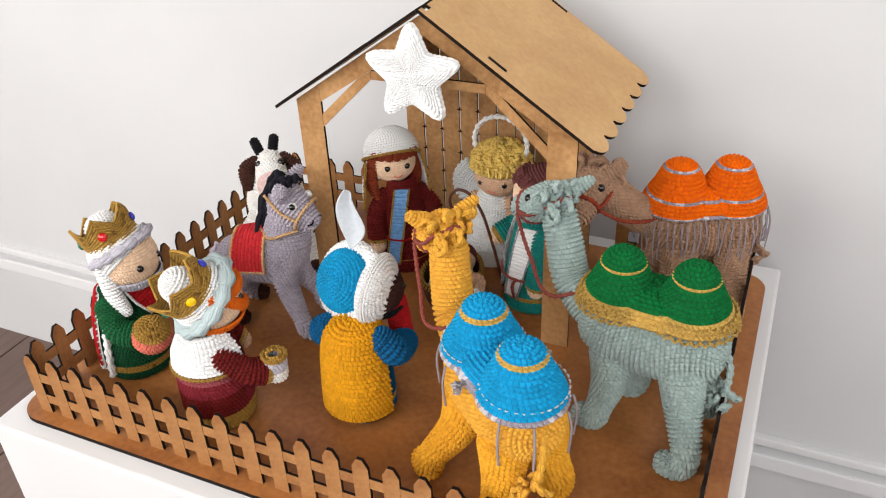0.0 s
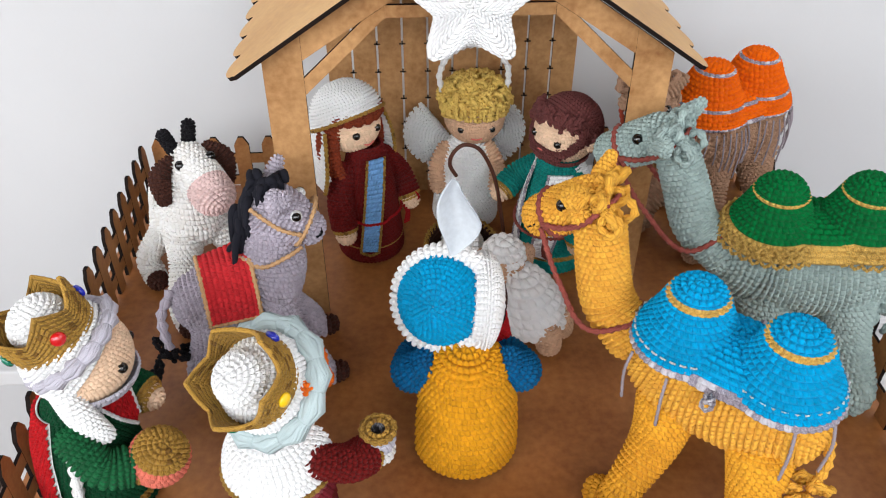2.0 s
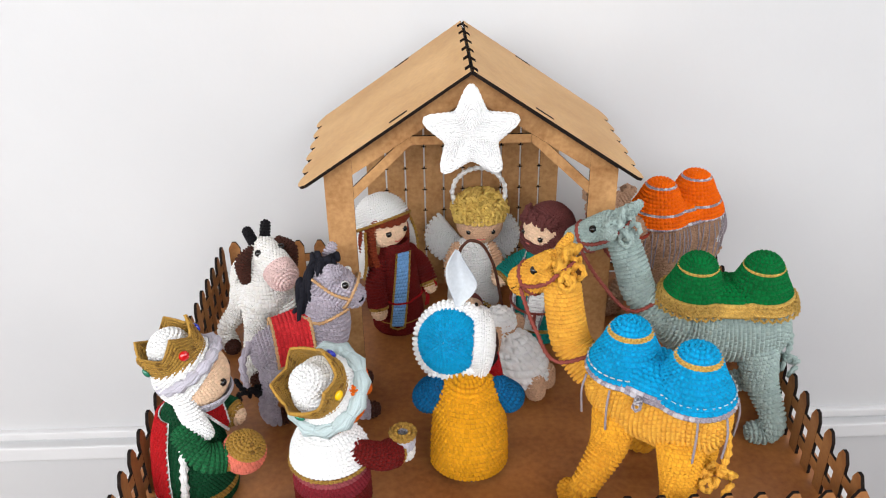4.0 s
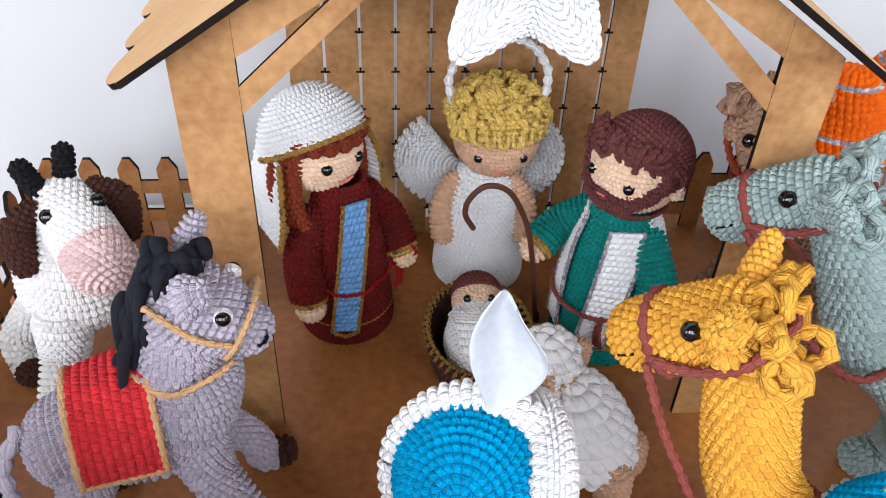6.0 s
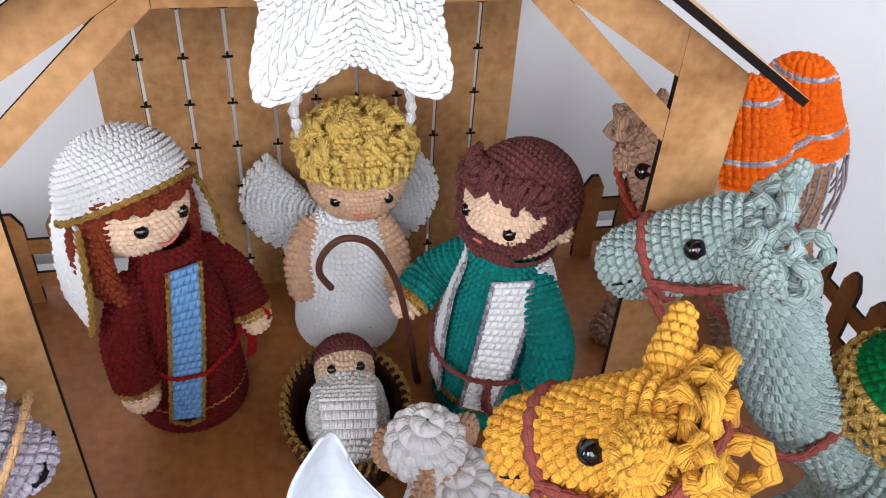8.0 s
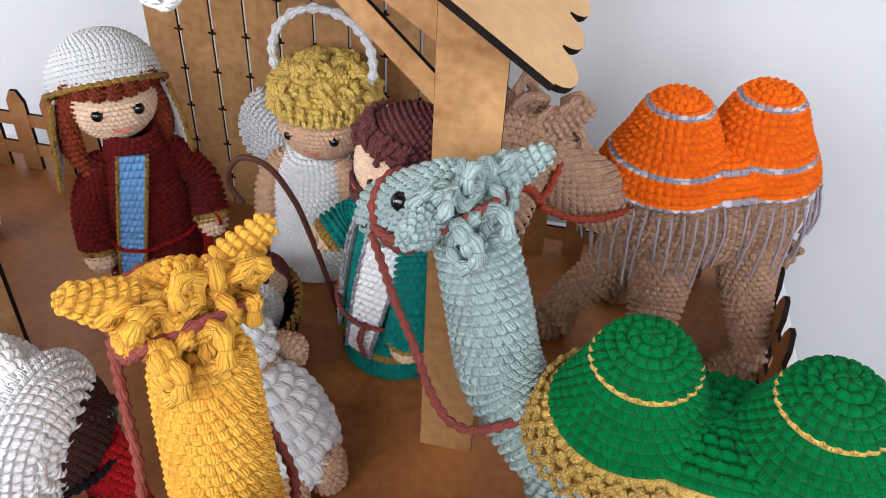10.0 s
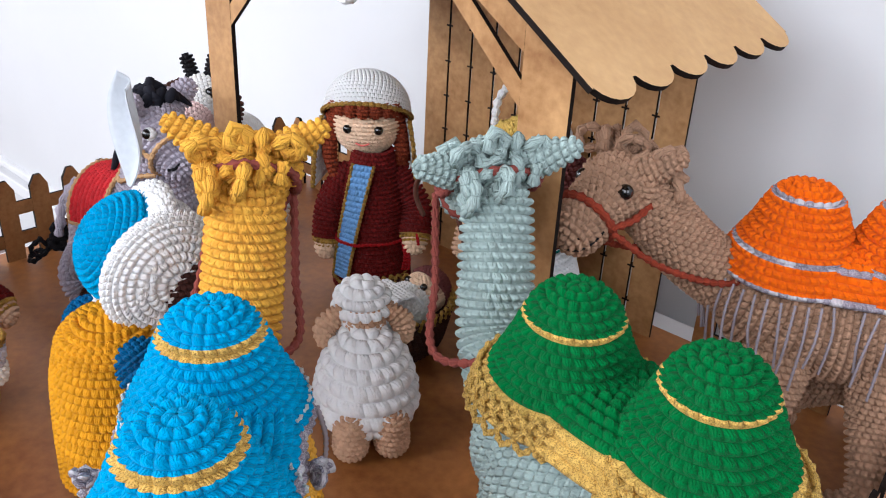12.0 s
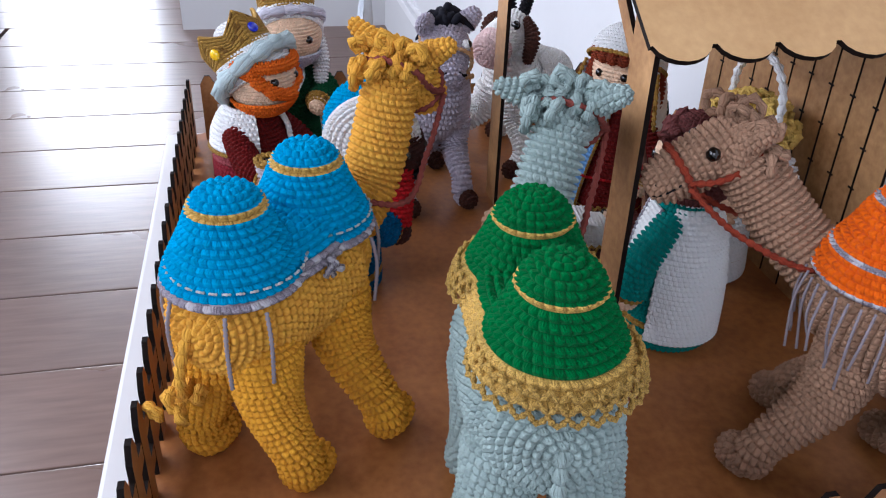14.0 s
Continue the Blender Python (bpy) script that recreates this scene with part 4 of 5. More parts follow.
# cow
cd = unit((0.5, -0.86))
cow, hd = quadruped("white crocheted cow with pink muzzle and dark ears", "toy_cow", "toy cow", tuple(cd),
                    [(-0.318, 0.112, 0.098, 0.033), (-0.304, 0.084, 0.101, 0.040), (-0.292, 0.060, 0.104, 0.041), (-0.286, 0.050, 0.130, 0.031), (-0.286, 0.050, 0.154, 0.021)],
                    (-0.284, 0.051, 0.172), (-0.255, 0.014, 0.152), [0.0190, 0.0212, 0.0212], (CREAM, rows_of((0.60, CREAM), (1, PINK))),
                    [(-0.226, 0.052), (-0.302, -0.018), (-0.285, 0.135), (-0.355, 0.064)],
                    [(-0.262, 0.052, 0.085), (-0.300, 0.030, 0.085), (-0.295, 0.100, 0.085), (-0.328, 0.084, 0.085)], (0.0195, 0.0125), CREAM, BROWN)
for e in ((-0.2865, 0.0305, 0.1775), (-0.2590, 0.0445, 0.1790)):
    k = Knit()
    k.bead(e, 0.0056, BEAD)
    k.object("eye", hd)
for a, b, c in (((-0.299, 0.036, 0.180), (-0.309, 0.028, 0.166), (-0.308, 0.024, 0.142)), ((-0.264, 0.060, 0.182), (-0.252, 0.064, 0.166), (-0.250, 0.060, 0.142))):
    k = Knit()
    k.sweep([a, b, c], [0.006, 0.011, 0.008], BROWN, 0.0046, 0.0042, flat=0.6)
    k.object("ear", cow)
for e in ((-0.302, 0.047, 0.203), (-0.280, 0.064, 0.205)):
    k = Knit()
    k.sweep([(e[0] * 0.6 - 0.287 * 0.4, e[1] * 0.6 + 0.053 * 0.4, 0.184), e], [0.0062, 0.0062], BLACK, 0.0046, 0.0042)
    k.object("horn", cow)

# sheep
sf = unit((-0.8, 0.6))
shp = thing("toy_sheep", (0.076, -0.05, 0), "fluffy white chenille sheep with beige face and feet", "toy sheep", turn=143)
k = Knit()
k.lathe((0.074, -0.052, 0), [(0.010, 0.016), (0.030, 0.018), (0.0385, 0.030), (0.0375, 0.046), (0.032, 0.062), (0.023, 0.075), (0.011, 0.082), (0.002, 0.084)], WOOL, 0.0115, 0.0105, depth=0.0038, ku=6, kv=7, lean=(-0.26, 0.20))
k.object("fleece", shp)
k = Knit()
k.lathe((0.037, -0.024, 0.0), [(0.006, 0.077), (0.0185, 0.080), (0.0225, 0.091), (0.020, 0.103), (0.011, 0.112), (0.001, 0.114)], WOOL, 0.0105, 0.0095, depth=0.0032, ku=6, kv=7)
k.object("wool_cap", shp)
k = Knit()
k.sweep([(0.042, -0.027, 0.088), (0.028, -0.016, 0.080), (0.021, -0.011, 0.076)], [0.0175, 0.0165, 0.013], TAN_SKIN, 0.0046, 0.0042)
hd = k.object("face", shp)
for q in (-1, 1):
    s = np.array((0.6, 0.8)) * q
    k = Knit()
    k.bead((0.028 + s[0] * 0.0145, -0.016 + s[1] * 0.0145, 0.088), 0.0032, BEAD)
    k.object("eye", hd)
    k = Knit()
    k.sweep([(0.045 + s[0] * 0.019, -0.029 + s[1] * 0.019, 0.092), (0.047 + s[0] * 0.029, -0.031 + s[1] * 0.029, 0.082), (0.048 + s[0] * 0.030, -0.031 + s[1] * 0.030, 0.070)], [0.006, 0.0085, 0.006], TAN_SKIN, 0.0046, 0.0042, flat=0.7)
    k.object("ear", shp)
for x, y in ((0.082, -0.076), (0.099, -0.051), (0.051, -0.050), (0.064, -0.028)):
    k = Knit()
    k.sweep([(x, y, 0.032), (x, y, 0.014)], [0.0115, 0.0125], TAN_SKIN, 0.0046, 0.0042, caps=(0.5, 0.95))
    k.object("leg", shp)


# ---------------------------------------------------------------- crocheted dolls, each one mesh
class Doll(Knit):
    """Local metres: +x ahead, +y to its left; placed at x, y and turned."""

    def w(self, a, b, z):
        return np.array((self.o[0] + a * math.cos(self.t) - b * math.sin(self.t), self.o[1] + a * math.sin(self.t) + b * math.cos(self.t), z))

    def d(self, a, b, z):
        return self.w(a, b, z) - self.w(0, 0, 0)

    def done(self, name, label, group="crocheted figures"):
        ob = self.object(name)
        c = Vector((self.o[0], self.o[1], 0))
        ob.data.transform(Matrix.Translation(-c))
        ob.location = c
        return tagged(ob, label, "doll", group)


FS = dict(sw=0.0052, sh=0.0046)


def torso(k, prof, mat, shift=(0, 0)):
    k.lathe(k.w(0, 0, 0), [(0.002, 0.0)] + prof, mat, **FS)


def arm(k, side, shoulder, elbow, hand, r, sleeve, cuff, skin, rh=0.0115):
    s, e, h = (k.w(a, side * b, z) for a, b, z in (shoulder, elbow, hand))
    k.sweep([s, e, e * 0.25 + h * 0.75], [r * 0.85, r, r * 1.08], rows_of((0.80, sleeve), (1, cuff)), **FS)
    k.ball(h, (rh, rh, rh * 1.1), skin, tuple(h - e), **FS)


def face(k, c, r, eyes, skin, spread=28, drop=6, eye_r=0.0044):
    for s in (-1, 1):
        a, e = radians(spread * s), radians(drop)
        k.bead(c + k.d(r * math.cos(a) * math.cos(e), r * math.sin(a) * math.cos(e), r * math.sin(e)), eye_r, eyes)


def strip(k, rows, mat, edge=None, thick=0.0018, stitches=6, nrow=26):
    """A crocheted band between two edges: rows of (left point, right point)."""
    l, r = np.array([q[0] for q in rows]), np.array([q[1] for q in rows])
    t = np.linspace(0, 1, len(rows))
    tt = np.linspace(0, 1, nrow * 4 + 1)
    l, r = (np.stack([np.interp(tt, t, a[:, i]) for i in range(3)], 1) for a in (l, r))
    uu = np.linspace(0, 1, stitches * 5 + 1)
    p = l[:, None, :] * (1 - uu)[None, :, None] + r[:, None, :] * uu[None, :, None]
    mid = (l + r) / 2
    out = np.array((k.o[0], k.o[1], float(mid[:, 2].mean())))
    k.surface(p, stitches, nrow, mat, 0.0011, closed=False, outward=out, thick=thick, fade=False)
    if edge:
        k.cord(list(l[::8]) + [l[-1]], 0.0016, edge)
        k.cord(list(r[::8]) + [r[-1]], 0.0016, edge)


# mother with a white veil
k = Doll(-0.105, 0.119, -49.5)
torso(k, [(0.034, 0.0005), (0.0385, 0.006), (0.038, 0.022), (0.034, 0.06), (0.029, 0.1), (0.022, 0.130), (0.018, 0.148)], rows_of((0.30, MAROON), (0.315, OLD_GOLD), (1, MAROON)))
hc = k.w(-0.014, -0.008, 0.169)
k.ball(hc, (0.0315, 0.0325, 0.0315), SKIN, (0, 0, 1), sw=0.0044, sh=0.0040, up=tuple(k.d(1, 0, 0)))
face(k, hc, 0.0315, BEAD, SKIN, 27, 0)
k.cord([hc + k.d(0.0315, -0.006, -0.0125), hc + k.d(0.0322, 0, -0.0142), hc + k.d(0.0315, 0.006, -0.0125)], 0.0009, MOUTH)
k.ball(hc + k.d(-0.004, 0, 0.002), (0.0345, 0.0355, 0.036), AUBURN, tuple(k.d(-0.62, 0, 0.8)), lo=0.43, sw=0.005, sh=0.0045)
for s in (-1, 1):
    for q in range(3):
        a = hc + k.d((0.010 if s < 0 else 0.004) - 0.007 * q, s * (0.027 + 0.002 * q), 0.010)
        k.sweep([a, a + k.d(0.0, s * 0.006, -0.022), a + k.d(0.002, s * 0.006, -0.045), a + k.d(0.006, s * 0.001, -0.062)], [0.0055, 0.006, 0.0055, 0.0038], AUBURN, 0.005, 0.0045)
for q in range(7):
    a = radians(-62 + 124 * q / 6)
    p0 = hc + k.d(0.031 * math.cos(a), 0.031 * math.sin(a), 0.017)
    k.ball(p0 + k.d(0, 0, 0.001), (0.006, 0.006, 0.0065), AUBURN, (0, 0, 1), sw=0.004, sh=0.0035)
k.ball(hc + k.d(-0.006, 0, 0.008), (0.0405, 0.041, 0.0385), rows_of((0.90, WHITE), (1, WHITE)), tuple(k.d(-0.50, 0, 0.87)), lo=0.47, sw=0.0044, sh=0.0042, thick=0.0016)
rim = []
for a in np.linspace(-115, 115, 25):
    ca, sa = math.cos(radians(a)), math.sin(radians(a))
    rim.append(hc + k.d(-0.006 + 0.0018 + 0.0415 * ca * 0.867, 0.0425 * sa, 0.008 - 0.0031 + 0.0415 * ca * 0.498))
k.cord(rim, 0.0022, OLD_GOLD)
for s in (-1, 1):
    ed = [hc + k.d(-0.006 + x, s * y, z) for x, y, z in ((0.014, 0.0415, 0.004), (0.021, 0.0465, -0.02), (0.022, 0.049, -0.045), (0.018, 0.051, -0.066))]
    bk = [hc + k.d(-0.006 + x, s * y, z) for x, y, z in ((-0.034, 0.026, 0.006), (-0.036, 0.034, -0.02), (-0.032, 0.040, -0.045), (-0.022, 0.044, -0.064))]
    strip(k, list(zip(ed, bk)), WHITE, stitches=7, nrow=17)
    k.cord(ed, 0.0022, OLD_GOLD)
turn_of = lambda r, b_, z, deg: k.w(r * math.cos(radians(deg)) - b_ * math.sin(radians(deg)), r * math.sin(radians(deg)) + b_ * math.cos(radians(deg)), z)
sash = [(turn_of(r, -0.0105, z, deg), turn_of(r, 0.0105, z, deg)) for r, z, deg in ((0.0265, 0.138, -14), (0.0325, 0.105, -24), (0.0372, 0.075, -31), (0.0405, 0.045, -37), (0.0420, 0.022, -41))]
strip(k, sash, SKY, OLD_GOLD, stitches=4, nrow=22)
k.cord([sash[-1][0], turn_of(0.043, 0, 0.018, -41), sash[-1][1]], 0.0016, OLD_GOLD)
k.cord([k.w((0.0380 + 0.0045 * (abs(a + 32) < 24)) * math.cos(radians(a)), (0.0380 + 0.0045 * (abs(a + 32) < 24)) * math.sin(radians(a)), 0.062) for a in range(-180, 181, 15)], 0.0015, DARK_RED)
for q in range(3):
    a = k.w(0.022, 0.031, 0.062)
    k.cord([a, a + k.d(0.004, 0.004 + q * 0.002, -0.014), a + k.d(0.003, 0.002 + q * 0.003, -0.030)], 0.0014, DARK_RED)
k.loops(k.w(0.023, 0.033, 0.064), 2, 0.016, 0.0014, DARK_RED, 3, (0, 0, 1))
arm(k, -1, (-0.004, 0.027, 0.118), (0.000, 0.041, 0.088), (0.010, 0.044, 0.046), 0.0135, MAROON, OLD_GOLD, SKIN)
arm(k, 1, (-0.004, 0.027, 0.118), (0.004, 0.043, 0.092), (0.022, 0.044, 0.062), 0.0135, MAROON, OLD_GOLD, SKIN)
k.done("mother_doll", "crocheted doll in maroon robe, white veil and blue sash")

# angel
k = Doll(0.014, 0.180, -90)
torso(k, [(0.036, 0.0005), (0.0405, 0.006), (0.0400, 0.015), (0.037, 0.045), (0.031, 0.085), (0.022, 0.108), (0.012, 0.115)], rows_of((0.385, WHITE), (0.395, OLD_GOLD), (1, WHITE)))
hc = k.w(-0.006, 0.0095, 0.141)
k.ball(hc, (0.0355, 0.0365, 0.0325), TAN_SKIN, (0, 0, 1), sw=0.0044, sh=0.0040)
face(k, hc, 0.0352, BEAD, TAN_SKIN, 31, -5, 0.0042)
k.cord([hc + k.d(0.0335, -0.006, -0.014), hc + k.d(0.0338, 0, -0.0150), hc + k.d(0.0335, 0.006, -0.014)], 0.0009, MOUTH)
k.ball(hc + k.d(-0.004, 0, 0.006), (0.0385, 0.039, 0.036), BLOND, tuple(k.d(-0.35, 0, 0.94)), lo=0.42, sw=0.005, sh=0.0045)
g = np.random.RandomState(21)
for q in range(120):
    z = g.uniform(0.05, 1)
    a = g.uniform(0, 2 * math.pi)
    u_ = np.array((math.cos(a) * math.sqrt(1 - z * z), math.sin(a) * math.sqrt(1 - z * z), z))
    o = hc + k.d(-0.006 + u_[0] * 0.040, u_[1] * 0.0405, 0.012 + u_[2] * 0.034)
    s = unit(np.cross(u_, g.normal(0, 1, 3))) * 0.006
    k.cord([o - s, o + k.d(*(u_ * 0.0045)), o + s + k.d(*(u_ * 0.001))], 0.0028, BLOND)
for q in range(13):
    a = radians(-92 + 184 * q / 12)
    o = hc + k.d(0.0375 * math.cos(a) - 0.002, 0.040 * math.sin(a), 0.020)
    k.cord([o + k.d(0, -0.004 * math.cos(a), 0.004), o + k.d(0.002 * math.cos(a), -0.002 * math.cos(a), -0.008), o + k.d(0.002 * math.cos(a), 0.003 * math.cos(a), -0.008), o + k.d(0, 0.004 * math.cos(a), 0.004)], 0.0022, BLOND)
halo = k.w(-0.012, 0.0085, 0.187)
k.cord([halo + k.d(0, 0.0405 * math.cos(a), 0.0405 * math.sin(a)) for a in np.linspace(-0.4, math.pi + 0.4, 22)], 0.0036, WHITE)
for s in (-1, 1):
    for q in range(13):
        a = radians(-62 + 112 * q / 12)
        root = k.w(-0.026, s * 0.018, 0.098)
        tip = root + k.d(-0.004, s * 0.052 * math.cos(a), 0.046 * math.sin(a) + 0.006)
        k.sweep([root, (root + tip) / 2, tip], [0.003, 0.0055, 0.0066], WHITE, 0.004, 0.004, flat=0.28, up=tuple(k.d(1, 0, 0)))
for s in (-1, 1):
    k.sweep([k.w(0.002, s * 0.026, 0.100), k.w(0.010, s * 0.036, 0.080), k.w(0.020, s * 0.035, 0.058)], [0.009, 0.0095, 0.0095], TAN_SKIN, **FS)
k.done("angel_doll", "crocheted angel doll with blond curls, halo and white wings")

# father with a beard
k = Doll(0.110, 0.090, -146)
torso(k, [(0.037, 0.0005), (0.0415, 0.006), (0.0405, 0.022), (0.037, 0.055), (0.031, 0.095), (0.024, 0.128), (0.018, 0.150)], rows_of((0.29, TEAL), (0.33, OLD_GOLD), (1, TEAL)))
hc = k.w(-0.004, 0.002, 0.172)
k.ball(hc, (0.0335, 0.0345, 0.0335), SKIN, (0, 0, 1), sw=0.0044, sh=0.0040)
face(k, hc, 0.0335, BEAD, SKIN, 31, 0)
k.ball(hc + k.d(-0.004, 0, 0.003), (0.0365, 0.0375, 0.037), CHESTNUT, tuple(k.d(-0.80, 0.10, 0.60)), lo=0.45, sw=0.0046, sh=0.0042)
k.ball(hc + k.d(0.001, 0, -0.008), (0.0345, 0.0355, 0.031), CHESTNUT, (0, 0, 1), lo=0.02, hi=0.31, sw=0.0044, sh=0.004)
g = np.random.RandomState(31)
for q in range(26):
    a = radians(-80 + 160 * q / 25)
    zz = -0.017 + 0.024 * abs(math.sin(a)) ** 3
    o = hc + k.d(0.033 * math.cos(a), 0.0345 * math.sin(a), zz)
    k.ball(o + g.normal(0, 0.001, 3), (0.0048, 0.0048, 0.0052), CHESTNUT, (0, 0, 1), sw=0.004, sh=0.0036)
k.cord([hc + k.d(0.0325, -0.012, -0.011), hc + k.d(0.0365, -0.004, -0.0075), hc + k.d(0.0365, 0.004, -0.0075), hc + k.d(0.0325, 0.012, -0.011)], 0.0017, CHESTNUT)
k.cord([hc + k.d(0.0368, -0.003, -0.0105), hc + k.d(0.0368, 0.003, -0.0105)], 0.0009, MOUTH)
for q in range(24):
    a = radians(-70 + 140 * q / 23)
    o = hc + k.d(0.026 * math.cos(a), 0.033 * math.sin(a), 0.0245 - 0.006 * math.sin(a) ** 2 + g.normal(0, 0.002))
    k.cord([o + k.d(-0.004, 0, 0.008), o + k.d(0.003, g.normal(0, 0.003), 0.002), o + k.d(0.001, g.normal(0, 0.004), -0.006)], 0.0026, CHESTNUT)
for q in range(16):
    a = radians(-85 + 170 * q / 15)
    o = hc + k.d(0.024 * math.cos(a), 0.034 * math.sin(a), 0.026 - 0.010 * math.sin(a) ** 2)
    k.loops(o, 1, 0.0125, 0.0022, CHESTNUT, 60 + q, tuple(k.d(0.9 * math.cos(a), 0.9 * math.sin(a), -0.7)), 0.15)
for s in (-1, 1):
    k.ball(hc + k.d(-0.002, s * 0.0355, -0.004), (0.005, 0.004, 0.0065), SKIN, (0, 0, 1), sw=0.004, sh=0.0036)
for s in (-1, 1):
    rows = []
    for r, z, a0, a1 in ((0.029, 0.130, 26, 78), (0.0365, 0.105, 24, 70), (0.0415, 0.075, 20, 58), (0.0440, 0.045, 16, 48), (0.0455, 0.026, 14, 42)):
        rows.append((k.w(r * math.cos(radians(a0)), s * r * math.sin(radians(a0)), z), k.w(r * math.cos(radians(a1)), s * r * math.sin(radians(a1)), z)))
    strip(k, rows, WHITE, LILAC_EDGE, stitches=5, nrow=22)
k.lathe(k.w(-0.002, 0, 0), [(0.045, 0.012), (0.044, 0.05), (0.039, 0.095), (0.030, 0.126), (0.018, 0.137)], WHITE, arc=(95, 265), turn=-146, thick=0.002, **FS)
k.cord([k.w(0.0455 * math.cos(radians(a)), 0.0455 * math.sin(radians(a)), 0.062 - 0.006 * math.cos(radians(a))) for a in range(-90, 91, 15)], 0.0018, REIN)
for q in range(3):
    a = k.w(0.034, 0.026, 0.057)
    k.cord([a, a + k.d(0.005, 0.002 * q, -0.012), a + k.d(0.003, 0.003 * q, -0.026)], 0.0017, REIN)
arm(k, -1, (-0.002, 0.027, 0.120), (0.018, 0.045, 0.100), (0.042, 0.046, 0.086), 0.0135, TEAL, OLD_GOLD, SKIN)
arm(k, 1, (-0.002, 0.029, 0.118), (0.006, 0.050, 0.090), (0.012, 0.054, 0.055), 0.0145, TEAL, OLD_GOLD, SKIN)
k.done("father_doll", "crocheted bearded doll in teal robe and white cloak")

# shepherd's crook
crook = Knit()
crook.sweep([(0.058, 0.106, 0.003), (0.050, 0.098, 0.055), (0.042, 0.090, 0.100), (0.034, 0.087, 0.128), (0.020, 0.083, 0.155), (0.003, 0.080, 0.163), (-0.009, 0.081, 0.152), (-0.012, 0.083, 0.136), (-0.005, 0.085, 0.121)], 0.0022, CROOK_BROWN, 0.004, 0.004, ku=4, kv=3, depth=0)
crook.sweep([(0.059, 0.1065, 0.0022), (0.0575, 0.105, 0.011)], [0.003, 0.003], CROOK_BROWN, 0.004, 0.004, ku=4, kv=3, depth=0)
tagged(crook.object("shepherds_crook"), "dark brown cord-wrapped crook held by the bearded doll", "crook")

# basket with the child
bk = Knit()
bc = (0.000, 0.053, 0.0)
bk.lathe(bc, [(0.004, 0.001), (0.030, 0.0015), (0.037, 0.010), (0.042, 0.030), (0.0445, 0.047)], BROWN, oval=(0.92, 1.22), thick=0.003, **FS)
for q in range(44):
    a0, a1 = radians(q * 360 / 44), radians((q + 1.1) * 360 / 44)
    pt = lambda a, r, z: (bc[0] + r * 0.92 * math.cos(a), bc[1] + r * 1.22 * math.sin(a), z)
    bk.cord([pt(a0, 0.0465, 0.043), pt((a0 + a1) / 2, 0.045, 0.0505), pt(a1, 0.0415, 0.046)], 0.0014, OLD_GOLD)
tagged(bk.object("basket"), "dark brown crocheted oval basket with gold stitched rim", "basket")
k = Doll(0.000, 0.060, -90)
k.ball(k.w(-0.023, 0.002, 0.047), (0.0195, 0.0205, 0.019), SKIN, (0, 0, 1), sw=0.0044, sh=0.0040)
for s in (-1, 1):
    k.bead(k.w(-0.012, 0.002 + s * 0.0095, 0.0605), 0.0033, BEAD)
k.ball(k.w(-0.028, 0.002, 0.048), (0.0205, 0.0215, 0.020), CHESTNUT, tuple(k.d(-0.9, 0, 0.35)), lo=0.52, sw=0.0044, sh=0.004)
k.sweep([k.w(-0.004, 0.002, 0.040), k.w(0.016, 0, 0.038), k.w(0.042, -0.002, 0.034)], [0.0215, 0.024, 0.017], CREAM, 0.0046, 0.0042, flat=1.1)
strip(k, [(k.w(-0.006, -0.023, 0.050), k.w(-0.002, 0.023, 0.052)), (k.w(0.002, -0.020, 0.062), k.w(0.006, 0.020, 0.062)), (k.w(0.018, -0.019, 0.0645), k.w(0.022, 0.018, 0.0645)), (k.w(0.040, -0.017, 0.054), k.w(0.044, 0.016, 0.054))], WHITE, stitches=8, nrow=12)
k.done("baby_doll", "small crocheted baby doll swaddled in white lying in the basket")


def crown(k, c, axis_, r, h, gems):
    a = unit(axis_)
    x = unit(np.cross(a, (0.2, 0.97, 0.1)))
    y = np.cross(a, x)
    nst = 48
    nu, nv = nst * 4, 33
    th = np.arange(nu) / nu * 2 * np.pi
    point = np.abs(((th / (2 * np.pi) * 5) % 1) - 0.5) * 2
    top = h * (0.66 + 0.42 * point**1.2)
    vv = np.linspace(0, 1, nv)
    rr = r * (1 + 0.10 * vv[:, None] * (0.4 + 0.6 * point[None, :]))
    p = np.array(c) + rr[..., None] * (np.cos(th)[None, :, None] * x + np.sin(th)[None, :, None] * y) + (vv[:, None] * top[None, :])[..., None] * a
    k.surface(p, nst, 9, OLD_GOLD, 0.0011, thick=0.003, fade=False)
    for ang, gem in gems:
        t = radians(ang)
        g0 = np.array(c) + (r * 1.05 + 0.001) * (math.cos(t) * x + math.sin(t) * y) + a * h * 0.42
        o = math.cos(t) * x + math.sin(t) * y
        k.ball(g0, (0.0058, 0.0058, 0.003), gem, tuple(o), sw=0.006, sh=0.006, depth=0, ku=2, kv=2)


# king in green
k = Doll(-0.331, -0.226, 6)
torso(k, [(0.038, 0.0005), (0.0435, 0.007), (0.0425, 0.025), (0.0385, 0.06), (0.033, 0.095), (0.025, 0.122), (0.016, 0.138)], rows_of((0.29, DEEP_GREEN), (0.33, OLD_GOLD), (1, DEEP_GREEN)))
hc = k.w(0.016, 0.008, 0.160)
k.ball(hc, (0.0355, 0.0365, 0.0355), SKIN, (0, 0, 1), sw=0.0044, sh=0.0040)
face(k, hc, 0.0355, BEAD, SKIN, 30, 0)
k.ball(hc + k.d(0.002, 0, -0.007), (0.0375, 0.038, 0.033), SILVER, (0, 0, 1), lo=0.02, hi=0.40, sw=0.0046, sh=0.0042)
